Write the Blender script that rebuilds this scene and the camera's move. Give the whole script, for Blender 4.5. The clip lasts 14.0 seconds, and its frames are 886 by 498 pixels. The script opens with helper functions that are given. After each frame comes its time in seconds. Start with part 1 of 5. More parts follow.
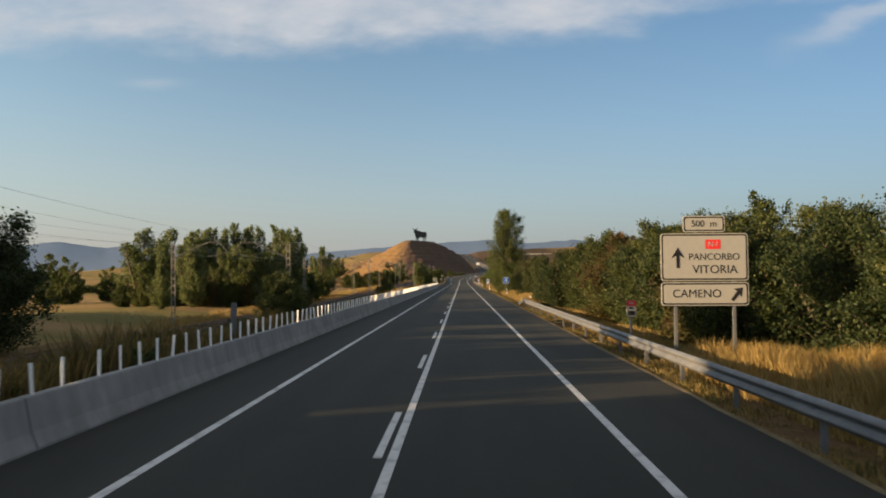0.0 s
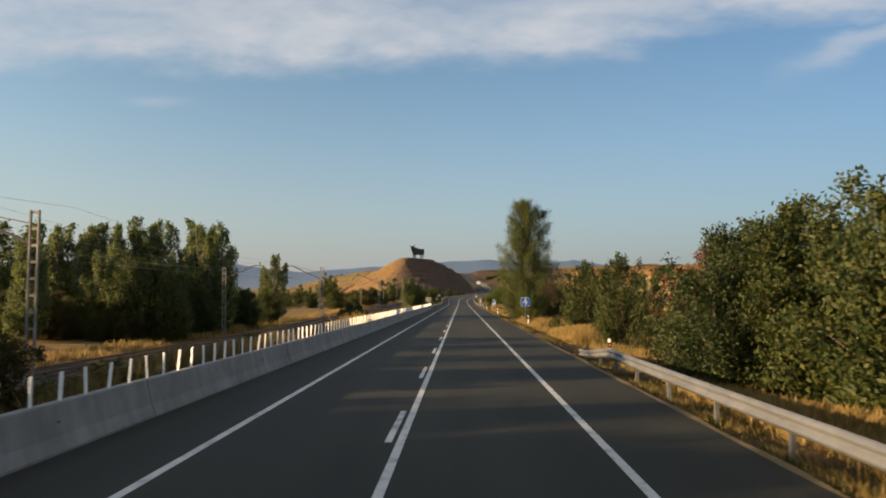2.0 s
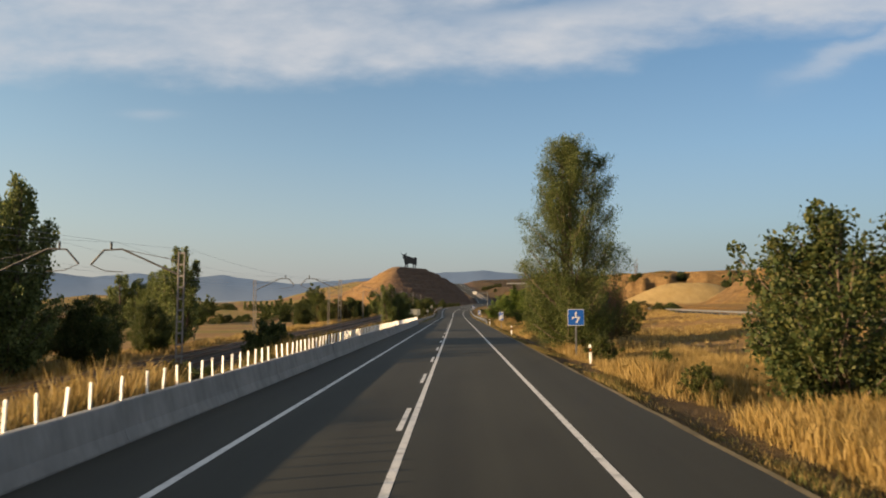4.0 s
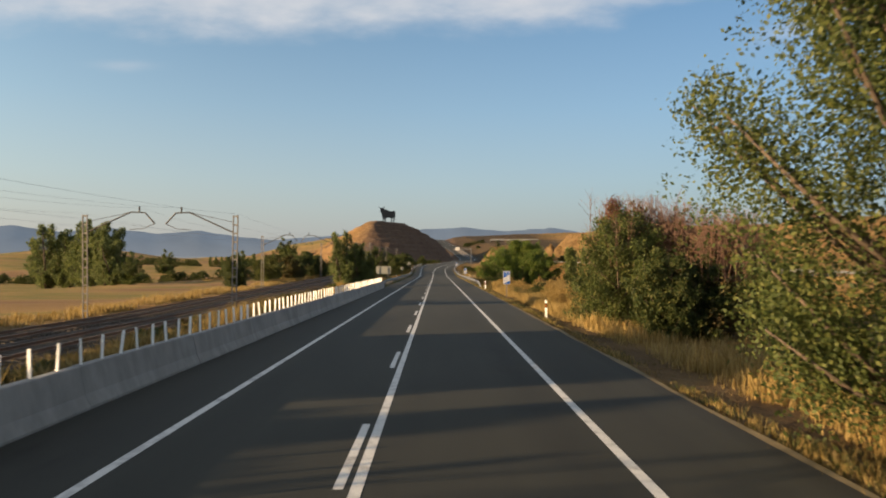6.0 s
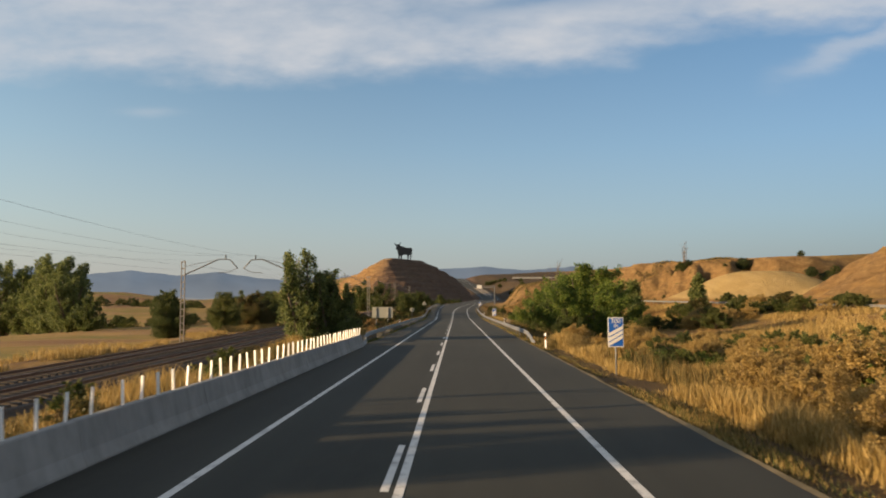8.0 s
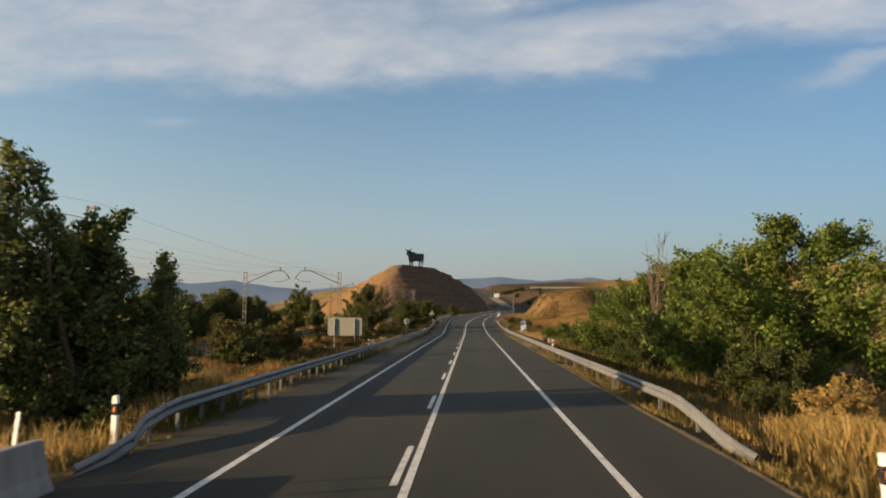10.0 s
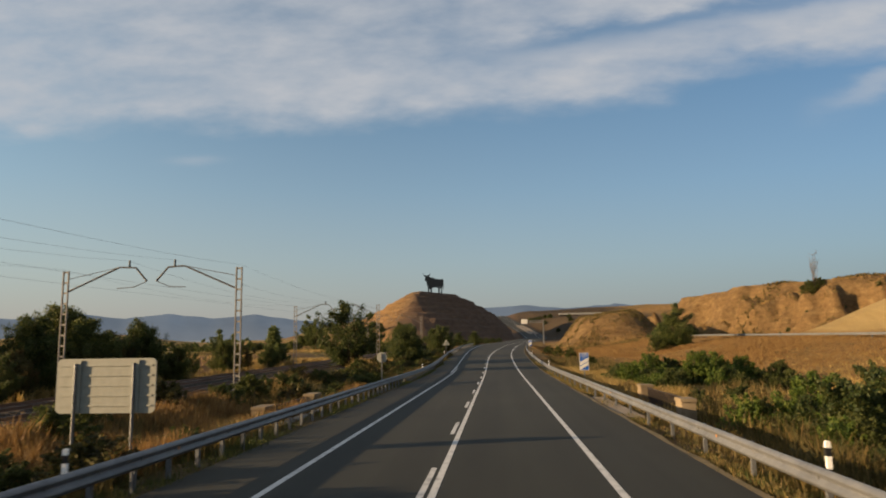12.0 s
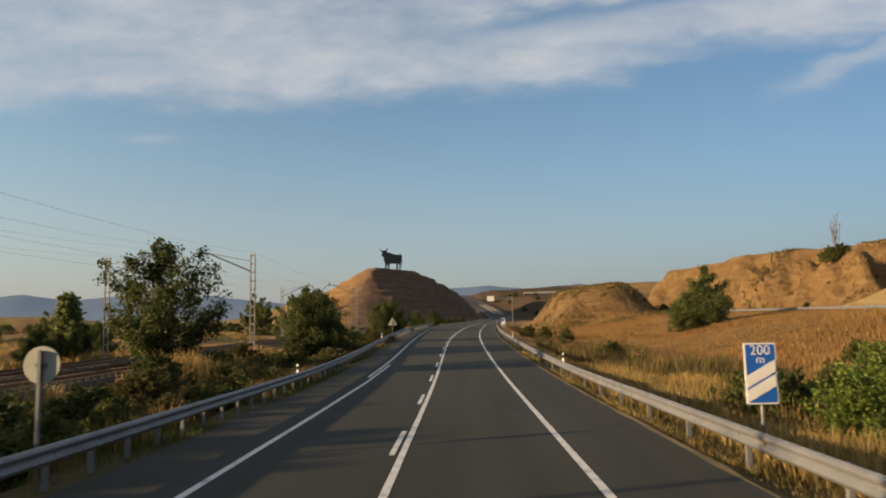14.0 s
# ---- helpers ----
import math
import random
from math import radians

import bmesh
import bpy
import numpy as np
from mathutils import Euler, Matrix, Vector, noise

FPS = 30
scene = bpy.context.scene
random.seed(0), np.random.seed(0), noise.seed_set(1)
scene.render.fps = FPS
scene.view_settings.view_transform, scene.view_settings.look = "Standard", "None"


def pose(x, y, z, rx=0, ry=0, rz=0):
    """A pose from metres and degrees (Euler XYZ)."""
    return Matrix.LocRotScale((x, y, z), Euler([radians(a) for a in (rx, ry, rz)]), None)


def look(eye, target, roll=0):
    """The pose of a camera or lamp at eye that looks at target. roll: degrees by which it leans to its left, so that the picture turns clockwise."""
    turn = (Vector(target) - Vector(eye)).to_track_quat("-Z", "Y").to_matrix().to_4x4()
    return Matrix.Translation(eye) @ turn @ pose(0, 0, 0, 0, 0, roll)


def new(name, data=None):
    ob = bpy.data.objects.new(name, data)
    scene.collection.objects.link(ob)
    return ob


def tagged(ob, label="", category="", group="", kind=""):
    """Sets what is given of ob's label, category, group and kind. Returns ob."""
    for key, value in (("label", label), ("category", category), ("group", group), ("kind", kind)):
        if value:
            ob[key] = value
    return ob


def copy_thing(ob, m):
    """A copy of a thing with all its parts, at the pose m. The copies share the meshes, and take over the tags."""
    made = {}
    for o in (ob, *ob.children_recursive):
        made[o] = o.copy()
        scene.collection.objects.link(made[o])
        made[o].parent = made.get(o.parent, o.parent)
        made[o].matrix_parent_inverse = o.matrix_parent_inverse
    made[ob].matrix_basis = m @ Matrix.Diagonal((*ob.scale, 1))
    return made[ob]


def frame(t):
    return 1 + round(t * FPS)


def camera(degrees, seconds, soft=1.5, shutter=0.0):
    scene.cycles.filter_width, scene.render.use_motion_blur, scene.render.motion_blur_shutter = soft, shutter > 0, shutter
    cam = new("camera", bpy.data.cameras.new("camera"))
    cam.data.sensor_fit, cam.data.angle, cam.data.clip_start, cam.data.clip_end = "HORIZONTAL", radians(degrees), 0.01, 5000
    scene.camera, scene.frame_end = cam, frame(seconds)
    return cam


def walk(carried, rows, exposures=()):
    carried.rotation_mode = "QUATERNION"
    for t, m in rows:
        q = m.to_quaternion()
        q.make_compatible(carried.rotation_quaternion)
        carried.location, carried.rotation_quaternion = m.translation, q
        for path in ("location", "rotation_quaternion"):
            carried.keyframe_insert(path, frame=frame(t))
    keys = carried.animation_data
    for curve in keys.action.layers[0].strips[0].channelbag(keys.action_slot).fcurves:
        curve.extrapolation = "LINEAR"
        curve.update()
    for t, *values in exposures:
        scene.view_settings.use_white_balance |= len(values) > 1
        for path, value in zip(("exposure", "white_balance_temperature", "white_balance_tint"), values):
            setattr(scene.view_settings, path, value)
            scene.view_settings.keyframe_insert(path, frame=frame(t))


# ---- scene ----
cam = camera(65.2, 14.0, soft=1.9, shutter=0.12)
PATH = [
    (0, (1.022, -0.578, 2.619), (0.968, 1.419, 2.702), -0.26),
    (0.5, (1.044, 8.824, 2.616), (1.039, 10.822, 2.703), 0.89),
    (1, (1.021, 18.227, 2.593), (1.022, 20.225, 2.697), 1.33),
    (1.5, (1.073, 27.623, 2.593), (1.019, 29.619, 2.697), 0.91),
    (2, (1.083, 36.991, 2.589), (1.03, 38.985, 2.729), 0.2),
    (2.5, (1.07, 46.308, 2.589), (1.007, 48.3, 2.761), -0.49),
    (3, (1.048, 55.569, 2.632), (1.007, 57.56, 2.819), -0.05),
    (3.2, (1.05, 59.261, 2.634), (1.01, 61.251, 2.827), -0.16),
    (5.3, (0.982, 98.012, 2.712), (0.97, 100.01, 2.806), 0.71),
    (5.5, (0.968, 101.701, 2.712), (0.97, 103.699, 2.794), 0.61),
    (6, (0.966, 110.92, 2.697), (0.983, 112.919, 2.746), 0.14),
    (6.5, (0.944, 120.146, 2.717), (0.987, 122.145, 2.733), -0.06),
    (7, (0.902, 129.398, 2.709), (0.936, 131.398, 2.731), -0.03),
    (7.5, (0.845, 138.672, 2.706), (0.802, 140.669, 2.808), 0.24),
    (8, (0.873, 147.946, 2.743), (0.834, 149.939, 2.907), -0.25),
    (8.2, (0.884, 151.656, 2.743), (0.862, 153.647, 2.932), -1.25),
    (10.3, (1.098, 190.616, 2.757), (1.001, 192.604, 2.953), 0.56),
    (10.5, (1.125, 194.326, 2.757), (1.012, 196.311, 2.976), 0.56),
    (11, (1.197, 203.602, 2.781), (1.039, 205.577, 3.052), 0.26),
    (11.5, (1.264, 212.881, 2.823), (1.105, 214.856, 3.089), -0.52),
    (12, (1.31, 222.155, 2.797), (1.161, 224.13, 3.077), -0.89),
    (12.5, (1.35, 231.441, 2.708), (1.172, 233.417, 2.954), -1.47),
    (13, (1.346, 240.745, 2.619), (1.201, 242.733, 2.779), -1.17),
    (13.2, (1.355, 244.469, 2.624), (1.237, 246.458, 2.798), -1.43),
    (13.5, (1.371, 250.058, 2.633), (1.331, 252.052, 2.776), -1.26),
    (14, (1.301, 259.364, 2.694), (1.257, 261.35, 2.918), -1.21),
]
walk(cam, [(r[0], look(r[1], r[2], r[3])) for r in PATH],
     exposures=[(0, 1.40), (3, 1.38), (6, 1.5), (7, 1.56), (8, 1.38), (11, 1.25), (12.5, 1.12), (14, 1.26)])

# ---- world, sun, exposure ----
SUN_ELEV, SUN_FROM = radians(11.3), Vector((-0.946, -0.325))
world = bpy.data.worlds.new("sky")
scene.world = world
world.use_nodes = True
wn, wl = world.node_tree.nodes, world.node_tree.links
wn.clear()


def wnode(kind, **kw):
    n = wn.new(kind)
    for k, v in kw.items():
        if k == "op":
            n.operation = v
        else:
            n.inputs[int(k[1:])].default_value = v
    return n


def wmath(op, a, b=None, c=None):
    n = wn.new("ShaderNodeMath")
    n.operation = op
    for i, v in enumerate((a, b, c)):
        if v is None:
            continue
        if isinstance(v, (int, float)):
            n.inputs[i].default_value = v
        else:
            wl.new(v, n.inputs[i])
    return n.outputs[0]


def wramp(src, stops):
    n = wn.new("ShaderNodeValToRGB")
    el = n.color_ramp.elements
    while len(el) < len(stops):
        el.new(0.5)
    for e, (p, c) in zip(el, stops):
        e.position, e.color = p, (*c, 1) if len(c) == 3 else c
    wl.new(src, n.inputs[0])
    return n.outputs[0]


sky = wn.new("ShaderNodeTexSky")
sky.sky_type, sky.sun_disc = "NISHITA", False
sky.sun_elevation = SUN_ELEV
sky.sun_rotation = math.atan2(SUN_FROM.x, SUN_FROM.y)
sky.altitude, sky.air_density, sky.dust_density, sky.ozone_density = 600, 1.0, 0.3, 1.2
tc = wn.new("ShaderNodeTexCoord")
sep = wn.new("ShaderNodeSeparateXYZ")
wl.new(tc.outputs["Generated"], sep.inputs[0])
dx, dy, dz = sep.outputs
# the bank of cloud over the road's far end, by slope across (u) and upward (e)
ahead = wmath("ADD", wmath("ABSOLUTE", dy), 0.05)
u, e = wmath("DIVIDE", dx, ahead), wmath("DIVIDE", dz, ahead)
comb = wn.new("ShaderNodeCombineXYZ")
wl.new(u, comb.inputs[0])
wl.new(e, comb.inputs[1])


def wnoise(scale, detail, stretch, shift, turn=0.0):
    mp = wn.new("ShaderNodeMapping")
    mp.inputs["Scale"].default_value = stretch
    mp.inputs["Location"].default_value = shift
    mp.inputs["Rotation"].default_value = (0, 0, radians(turn))
    wl.new(comb.outputs[0], mp.inputs[0])
    n = wn.new("ShaderNodeTexNoise")
    n.inputs["Scale"].default_value, n.inputs["Detail"].default_value = scale, detail
    n.inputs["Roughness"].default_value = 0.55
    wl.new(mp.outputs[0], n.inputs[0])
    return wmath("SUBTRACT", n.outputs["Fac"], 0.5)


def bell(v, centre, width):
    d = wmath("DIVIDE", wmath("SUBTRACT", v, centre), width)
    return wmath("POWER", 2.718, wmath("MULTIPLY", wmath("MULTIPLY", d, d), -1.0))


def rise(v, a, b):
    n = wn.new("ShaderNodeMapRange")
    n.interpolation_type = "SMOOTHSTEP"
    wl.new(v, n.inputs[0])
    n.inputs[1].default_value, n.inputs[2].default_value = a, b
    return n.outputs[0]


soft_n = wnoise(3.0, 4, (1, 2.6, 1), (4.2, 1.3, 0), 4)
fine_n = wnoise(11.0, 8, (1, 2.4, 1), (1.1, 7.7, 0), 6)
edge = wmath("ADD", 0.322, wmath("MULTIPLY", rise(u, 0.16, 0.40), 0.055))
over = wmath("SUBTRACT", e, edge)
over = wmath("ADD", over, wmath("ADD", wmath("MULTIPLY", soft_n, 0.06), wmath("MULTIPLY", fine_n, 0.05)))
body = rise(over, -0.014, 0.045)
lane = wmath("SUBTRACT", e, wmath("ADD", 0.418, wmath("MULTIPLY", u, 0.13)))
gap = wmath("MULTIPLY", wmath("MULTIPLY", bell(wmath("ADD", lane, wmath("MULTIPLY", fine_n, 0.05)), 0.0, 0.016), rise(u, -0.08, 0.12)), 0.75)
body = wmath("MULTIPLY", body, wmath("SUBTRACT", 1.0, gap))
thick = wmath("ADD", 0.66, wmath("ADD", wmath("MULTIPLY", soft_n, 1.1), wmath("MULTIPLY", fine_n, 1.0)))
wisp = wmath("SUBTRACT", e, wmath("ADD", 0.140, wmath("MULTIPLY", u, 0.39)))
wisp = wmath("MULTIPLY", wmath("MULTIPLY", bell(wmath("ADD", wisp, wmath("MULTIPLY", fine_n, 0.06)), 0.0, 0.017), rise(u, 0.40, 0.54)), 0.5)
puff = wmath("MULTIPLY", wmath("MULTIPLY", bell(wmath("ADD", e, wmath("MULTIPLY", fine_n, 0.015)), 0.274, 0.006), bell(u, -0.43, 0.035)), 0.28)
cov = wmath("MAXIMUM", wmath("MULTIPLY", body, wmath("MINIMUM", wmath("MAXIMUM", thick, 0.15), 0.97)), wmath("MAXIMUM", wisp, puff))
mixc = wn.new("ShaderNodeMix")
mixc.data_type = "RGBA"
wl.new(cov, mixc.inputs[0])
haze = wn.new("ShaderNodeMix")
haze.data_type = "RGBA"
wl.new(wramp(dz, [(0.0, (1, 1, 1)), (0.05, (0.86, 0.86, 0.86)), (0.12, (0.55, 0.55, 0.55)), (0.22, (0.24, 0.24, 0.24)), (0.38, (0, 0, 0))]), haze.inputs[0])
clear = wn.new("ShaderNodeMix")
clear.data_type, clear.blend_type = "RGBA", "MULTIPLY"
clear.inputs[0].default_value = 1.0
wl.new(sky.outputs[0], clear.inputs[6])
clear.inputs[7].default_value = (1.08, 1.26, 1.32, 1)
wl.new(clear.outputs[2], haze.inputs[6])
haze.inputs[7].default_value = (2.66, 2.66, 2.76, 1)
fall = wn.new("ShaderNodeMix")
fall.data_type, fall.blend_type = "RGBA", "MULTIPLY"
fall.inputs[0].default_value = 1.0
wl.new(haze.outputs[2], fall.inputs[6])
wl.new(wramp(wmath("ADD", wmath("MULTIPLY", u, 0.5), 0.5), [(0.2, (1.26, 1.18, 1.10)), (0.5, (1.04, 1.04, 1.04)), (0.8, (0.74, 0.79, 0.86))]), fall.inputs[7])
wl.new(fall.outputs[2], mixc.inputs[6])
mixc.inputs[7].default_value = (4.5, 4.65, 4.95, 1)
bg = wn.new("ShaderNodeBackground")
bg.inputs["Strength"].default_value = 0.0505
wl.new(mixc.outputs[2], bg.inputs[0])
out = wn.new("ShaderNodeOutputWorld")
wl.new(bg.outputs[0], out.inputs[0])

sun = new("sun", bpy.data.lights.new("sun", "SUN"))
sun.data.energy, sun.data.angle, sun.data.color = 5.0, radians(0.6), (1.0, 0.70, 0.39)
sd = Vector((SUN_FROM.x, SUN_FROM.y, 0)).normalized() * math.cos(SUN_ELEV) + Vector((0, 0, math.sin(SUN_ELEV)))
sun.matrix_world = look(sd * 100, (0, 0, 0))

# ---- materials ----


class Mat:
    """A small builder of node materials."""

    def __init__(self, name, rough=0.8, metal=0.0, spec=0.3):
        self.m = bpy.data.materials.new(name)
        self.m.use_nodes = True
        self.n, self.l = self.m.node_tree.nodes, self.m.node_tree.links
        self.b = self.n["Principled BSDF"]
        self.b.inputs["Roughness"].default_value = rough
        self.b.inputs["Metallic"].default_value = metal
        self.b.inputs["Specular IOR Level"].default_value = spec
        self.co = self.n.new("ShaderNodeTexCoord").outputs["Object"]

    def pos(self):
        return self.n.new("ShaderNodeNewGeometry").outputs["Position"]

    def noise(self, scale, detail=4.0, src=None, stretch=None, rough=0.6):
        src = src or self.co
        if stretch:
            mp = self.n.new("ShaderNodeMapping")
            mp.inputs["Scale"].default_value = stretch
            self.l.new(src, mp.inputs[0])
            src = mp.outputs[0]
        t = self.n.new("ShaderNodeTexNoise")
        t.inputs["Scale"].default_value, t.inputs["Detail"].default_value = scale, detail
        t.inputs["Roughness"].default_value = rough
        self.l.new(src, t.inputs[0])
        return t.outputs["Fac"]

    def ramp(self, src, stops):
        r = self.n.new("ShaderNodeValToRGB")
        el = r.color_ramp.elements
        while len(el) < len(stops):
            el.new(0.5)
        for e, (p, c) in zip(el, stops):
            e.position = p
            e.color = (c, c, c, 1) if isinstance(c, (int, float)) else (*c, 1)
        self.l.new(src, r.inputs[0])
        return r.outputs[0]

    def mix(self, fac, a, b, kind="MIX"):
        m = self.n.new("ShaderNodeMix")
        m.data_type, m.blend_type = "RGBA", kind
        for s, v in ((0, fac), (6, a), (7, b)):
            if isinstance(v, (int, float)):
                m.inputs[s].default_value = v
            elif isinstance(v, tuple):
                m.inputs[s].default_value = (*v, 1)
            else:
                self.l.new(v, m.inputs[s])
        return m.outputs[2]

    def math(self, op, a, b=None, c=None, clamp=False):
        m = self.n.new("ShaderNodeMath")
        m.operation, m.use_clamp = op, clamp
        for i, v in enumerate((a, b, c)):
            if v is None:
                continue
            if isinstance(v, (int, float)):
                m.inputs[i].default_value = v
            else:
                self.l.new(v, m.inputs[i])
        return m.outputs[0]

    def xyz(self, src):
        s = self.n.new("ShaderNodeSeparateXYZ")
        self.l.new(src, s.inputs[0])
        return s.outputs

    def colour(self, c):
        if isinstance(c, tuple):
            self.b.inputs["Base Color"].default_value = (*c, 1)
        else:
            self.l.new(c, self.b.inputs["Base Color"])
        return self

    def rough(self, src):
        self.l.new(src, self.b.inputs["Roughness"])
        return self

    def bump(self, src, strength=0.3, dist=0.02):
        b = self.n.new("ShaderNodeBump")
        b.inputs["Strength"].default_value, b.inputs["Distance"].default_value = strength, dist
        self.l.new(src, b.inputs["Height"])
        self.l.new(b.outputs[0], self.b.inputs["Normal"])
        return self

    def random(self):
        return self.n.new("ShaderNodeObjectInfo").outputs["Random"]

    def island(self):
        return self.n.new("ShaderNodeNewGeometry").outputs["Random Per Island"]


def plain(name, c, rough=0.7, metal=0.0, vary=0.15, scale=6.0, bump=0.0):
    k = Mat(name, rough, metal)
    n = k.noise(scale, 5)
    dark, light = tuple(v * (1 - vary) for v in c), tuple(min(1, v * (1 + vary)) for v in c)
    k.colour(k.ramp(n, [(0.3, dark), (0.7, light)]))
    if bump:
        k.bump(k.noise(scale * 8, 3), bump, 0.01)
    return k.m


def make_asphalt():
    k = Mat("asphalt", 0.85, 0, 0.25)
    x, y, z = k.xyz(k.pos())
    broad = k.noise(0.12, 4, k.pos(), (1, 0.25, 1))
    grain = k.noise(60, 3, k.pos())
    streak = k.noise(1.3, 3, k.pos(), (1, 0.015, 1))
    base = k.ramp(broad, [(0.36, (0.0240, 0.0248, 0.0192)), (0.7, (0.0376, 0.0378, 0.0285))])
    base = k.mix(0.5, base, k.ramp(streak, [(0.35, 0.6), (0.65, 1.0)]), "MULTIPLY")
    base = k.mix(0.55, base, k.ramp(grain, [(0.3, 0.45), (0.7, 1.0)]), "MULTIPLY")
    wheel = k.math("SINE", k.math("ADD", k.math("MULTIPLY", x, 3.5), 1.2))
    base = k.mix(0.8, base, k.ramp(k.math("ADD", k.math("MULTIPLY", wheel, 0.5), 0.5), [(0.1, 0.86), (0.9, 1.0)]), "MULTIPLY")
    blot = k.noise(0.55, 6, k.pos(), (1, 0.22, 1), 0.65)
    base = k.mix(0.9, base, k.ramp(blot, [(0.30, 0.62), (0.42, 0.93), (0.6, 1.0), (0.72, 1.12)]), "MULTIPLY")
    k.colour(base)
    k.bump(grain, 0.25, 0.01)
    return k.m


def make_line():
    k = Mat("line_paint", 0.6, 0, 0.3)
    n = k.noise(2.5, 6, k.pos())
    f = k.noise(30, 4, k.pos())
    wear = k.math("MULTIPLY", k.ramp(n, [(0.28, 0.0), (0.5, 1.0)]), k.ramp(f, [(0.25, 0.55), (0.5, 1.0)]))
    k.colour(k.mix(wear, (0.16, 0.155, 0.15), (0.50, 0.49, 0.46)))
    return k.m


def make_ground():
    k = Mat("dry_ground", 0.95, 0, 0.1)
    p = k.pos()
    x, y, z = k.xyz(p)
    geo = k.n.new("ShaderNodeNewGeometry")
    nz = k.xyz(geo.outputs["Normal"])[2]
    big = k.noise(0.018, 5, p)
    mid = k.noise(0.22, 5, p)
    fine = k.noise(3.0, 5, p)
    straw = k.ramp(mid, [(0.25, (0.145, 0.08, 0.026)), (0.5, (0.245, 0.142, 0.048)), (0.75, (0.33, 0.205, 0.076))])
    olive = k.ramp(mid, [(0.3, (0.075, 0.062, 0.022)), (0.7, (0.17, 0.12, 0.042))])
    col = k.mix(k.ramp(big, [(0.42, 0.0), (0.62, 0.75)]), straw, olive)
    # fields west of the railway: strips of stubble, fallow and green meadow
    strip = k.noise(0.012, 3, p, (0.5, 1.6, 1))
    field = k.ramp(strip, [(0.33, (0.19, 0.11, 0.06)), (0.41, (0.34, 0.215, 0.088)), (0.46, (0.26, 0.185, 0.06)), (0.50, (0.165, 0.155, 0.045)), (0.54, (0.31, 0.20, 0.078)), (0.61, (0.20, 0.115, 0.066)), (0.70, (0.32, 0.20, 0.085))])
    west = k.math("MULTIPLY", k.math("LESS_THAN", x, -27.0), 0.88)
    col = k.mix(west, col, field)
    # brown soil with sparse growth beside the asphalt
    verge = k.math("MULTIPLY", k.ramp(k.math("DIVIDE", x, 20.0), [(0.30, 0.0), (0.335, 1.0), (0.41, 1.0), (0.46, 0.0)]), k.ramp(mid, [(0.3, 0.9), (0.7, 0.55)]))
    col = k.mix(verge, col, (0.085, 0.055, 0.03))
    west_verge = k.ramp(k.math("DIVIDE", x, -20.0), [(0.27, 0.0), (0.285, 0.9), (0.62, 0.85), (0.68, 0.2)])
    col = k.mix(west_verge, col, (0.07, 0.055, 0.028))
    # bare ochre earth on steep faces, in level beds
    bed = k.noise(1.0, 4, p, (0.05, 0.05, 0.5))
    beds = k.ramp(bed, [(0.3, (0.065, 0.036, 0.018)), (0.45, (0.14, 0.085, 0.041)), (0.6, (0.092, 0.052, 0.026)), (0.72, (0.195, 0.134, 0.068))])
    clod = k.noise(0.45, 7, p, (1, 1, 1.6), 0.72)
    loose = k.ramp(clod, [(0.34, (0.055, 0.035, 0.016)), (0.44, (0.128, 0.080, 0.035)), (0.56, (0.185, 0.122, 0.054)), (0.68, (0.265, 0.190, 0.092))])
    earth = k.mix(0.38, loose, beds)
    steep = k.math("ADD", k.math("MULTIPLY", k.math("SUBTRACT", mid, 0.5), 0.12), nz)
    col = k.mix(k.ramp(steep, [(0.85, 0.9), (0.96, 0.0)]), col, earth)
    # red-brown earth hill west of the bend; its shaded face is painted darker
    shaded_marl = k.math("MULTIPLY", k.math("GREATER_THAN", y, 560.0), k.ramp(k.math("DIVIDE", k.math("ADD", x, 200.0), 400.0), [(0.345, 0.0), (0.375, 0.88), (0.56, 0.88), (0.61, 0.0)]))
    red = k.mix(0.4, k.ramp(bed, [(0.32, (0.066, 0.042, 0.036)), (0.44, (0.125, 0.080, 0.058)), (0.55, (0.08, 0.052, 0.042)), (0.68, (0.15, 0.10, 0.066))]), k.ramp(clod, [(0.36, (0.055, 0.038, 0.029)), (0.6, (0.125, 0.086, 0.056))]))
    # ochre west slope, brightened in colour as the hill's sunlit side
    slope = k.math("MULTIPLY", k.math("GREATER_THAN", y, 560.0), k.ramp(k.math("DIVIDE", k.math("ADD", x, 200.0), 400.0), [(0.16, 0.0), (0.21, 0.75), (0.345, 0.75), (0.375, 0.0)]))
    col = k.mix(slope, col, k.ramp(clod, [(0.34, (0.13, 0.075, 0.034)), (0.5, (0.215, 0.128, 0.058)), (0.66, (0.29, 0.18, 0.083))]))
    col = k.mix(shaded_marl, col, red)
    # far slope east of the climbing road: dark scrub, deepened in colour for shade
    shaded_heath = k.math("MULTIPLY", k.ramp(k.math("DIVIDE", k.math("ADD", y, k.math("MULTIPLY", mid, 60.0)), 1000.0), [(0.60, 0.0), (0.66, 0.9)]), k.ramp(k.math("DIVIDE", x, 200.0), [(0.10, 0.0), (0.13, 1.0), (0.6, 1.0), (0.75, 0.0)]))
    col = k.mix(shaded_heath, col, k.ramp(mid, [(0.3, (0.034, 0.027, 0.017)), (0.7, (0.062, 0.044, 0.028))]))
    # pale mown stubble on the rounded field east of the side road
    ex, ey = k.math("DIVIDE", k.math("SUBTRACT", x, 106.0), 38.0), k.math("DIVIDE", k.math("SUBTRACT", y, 388.0), 25.0)
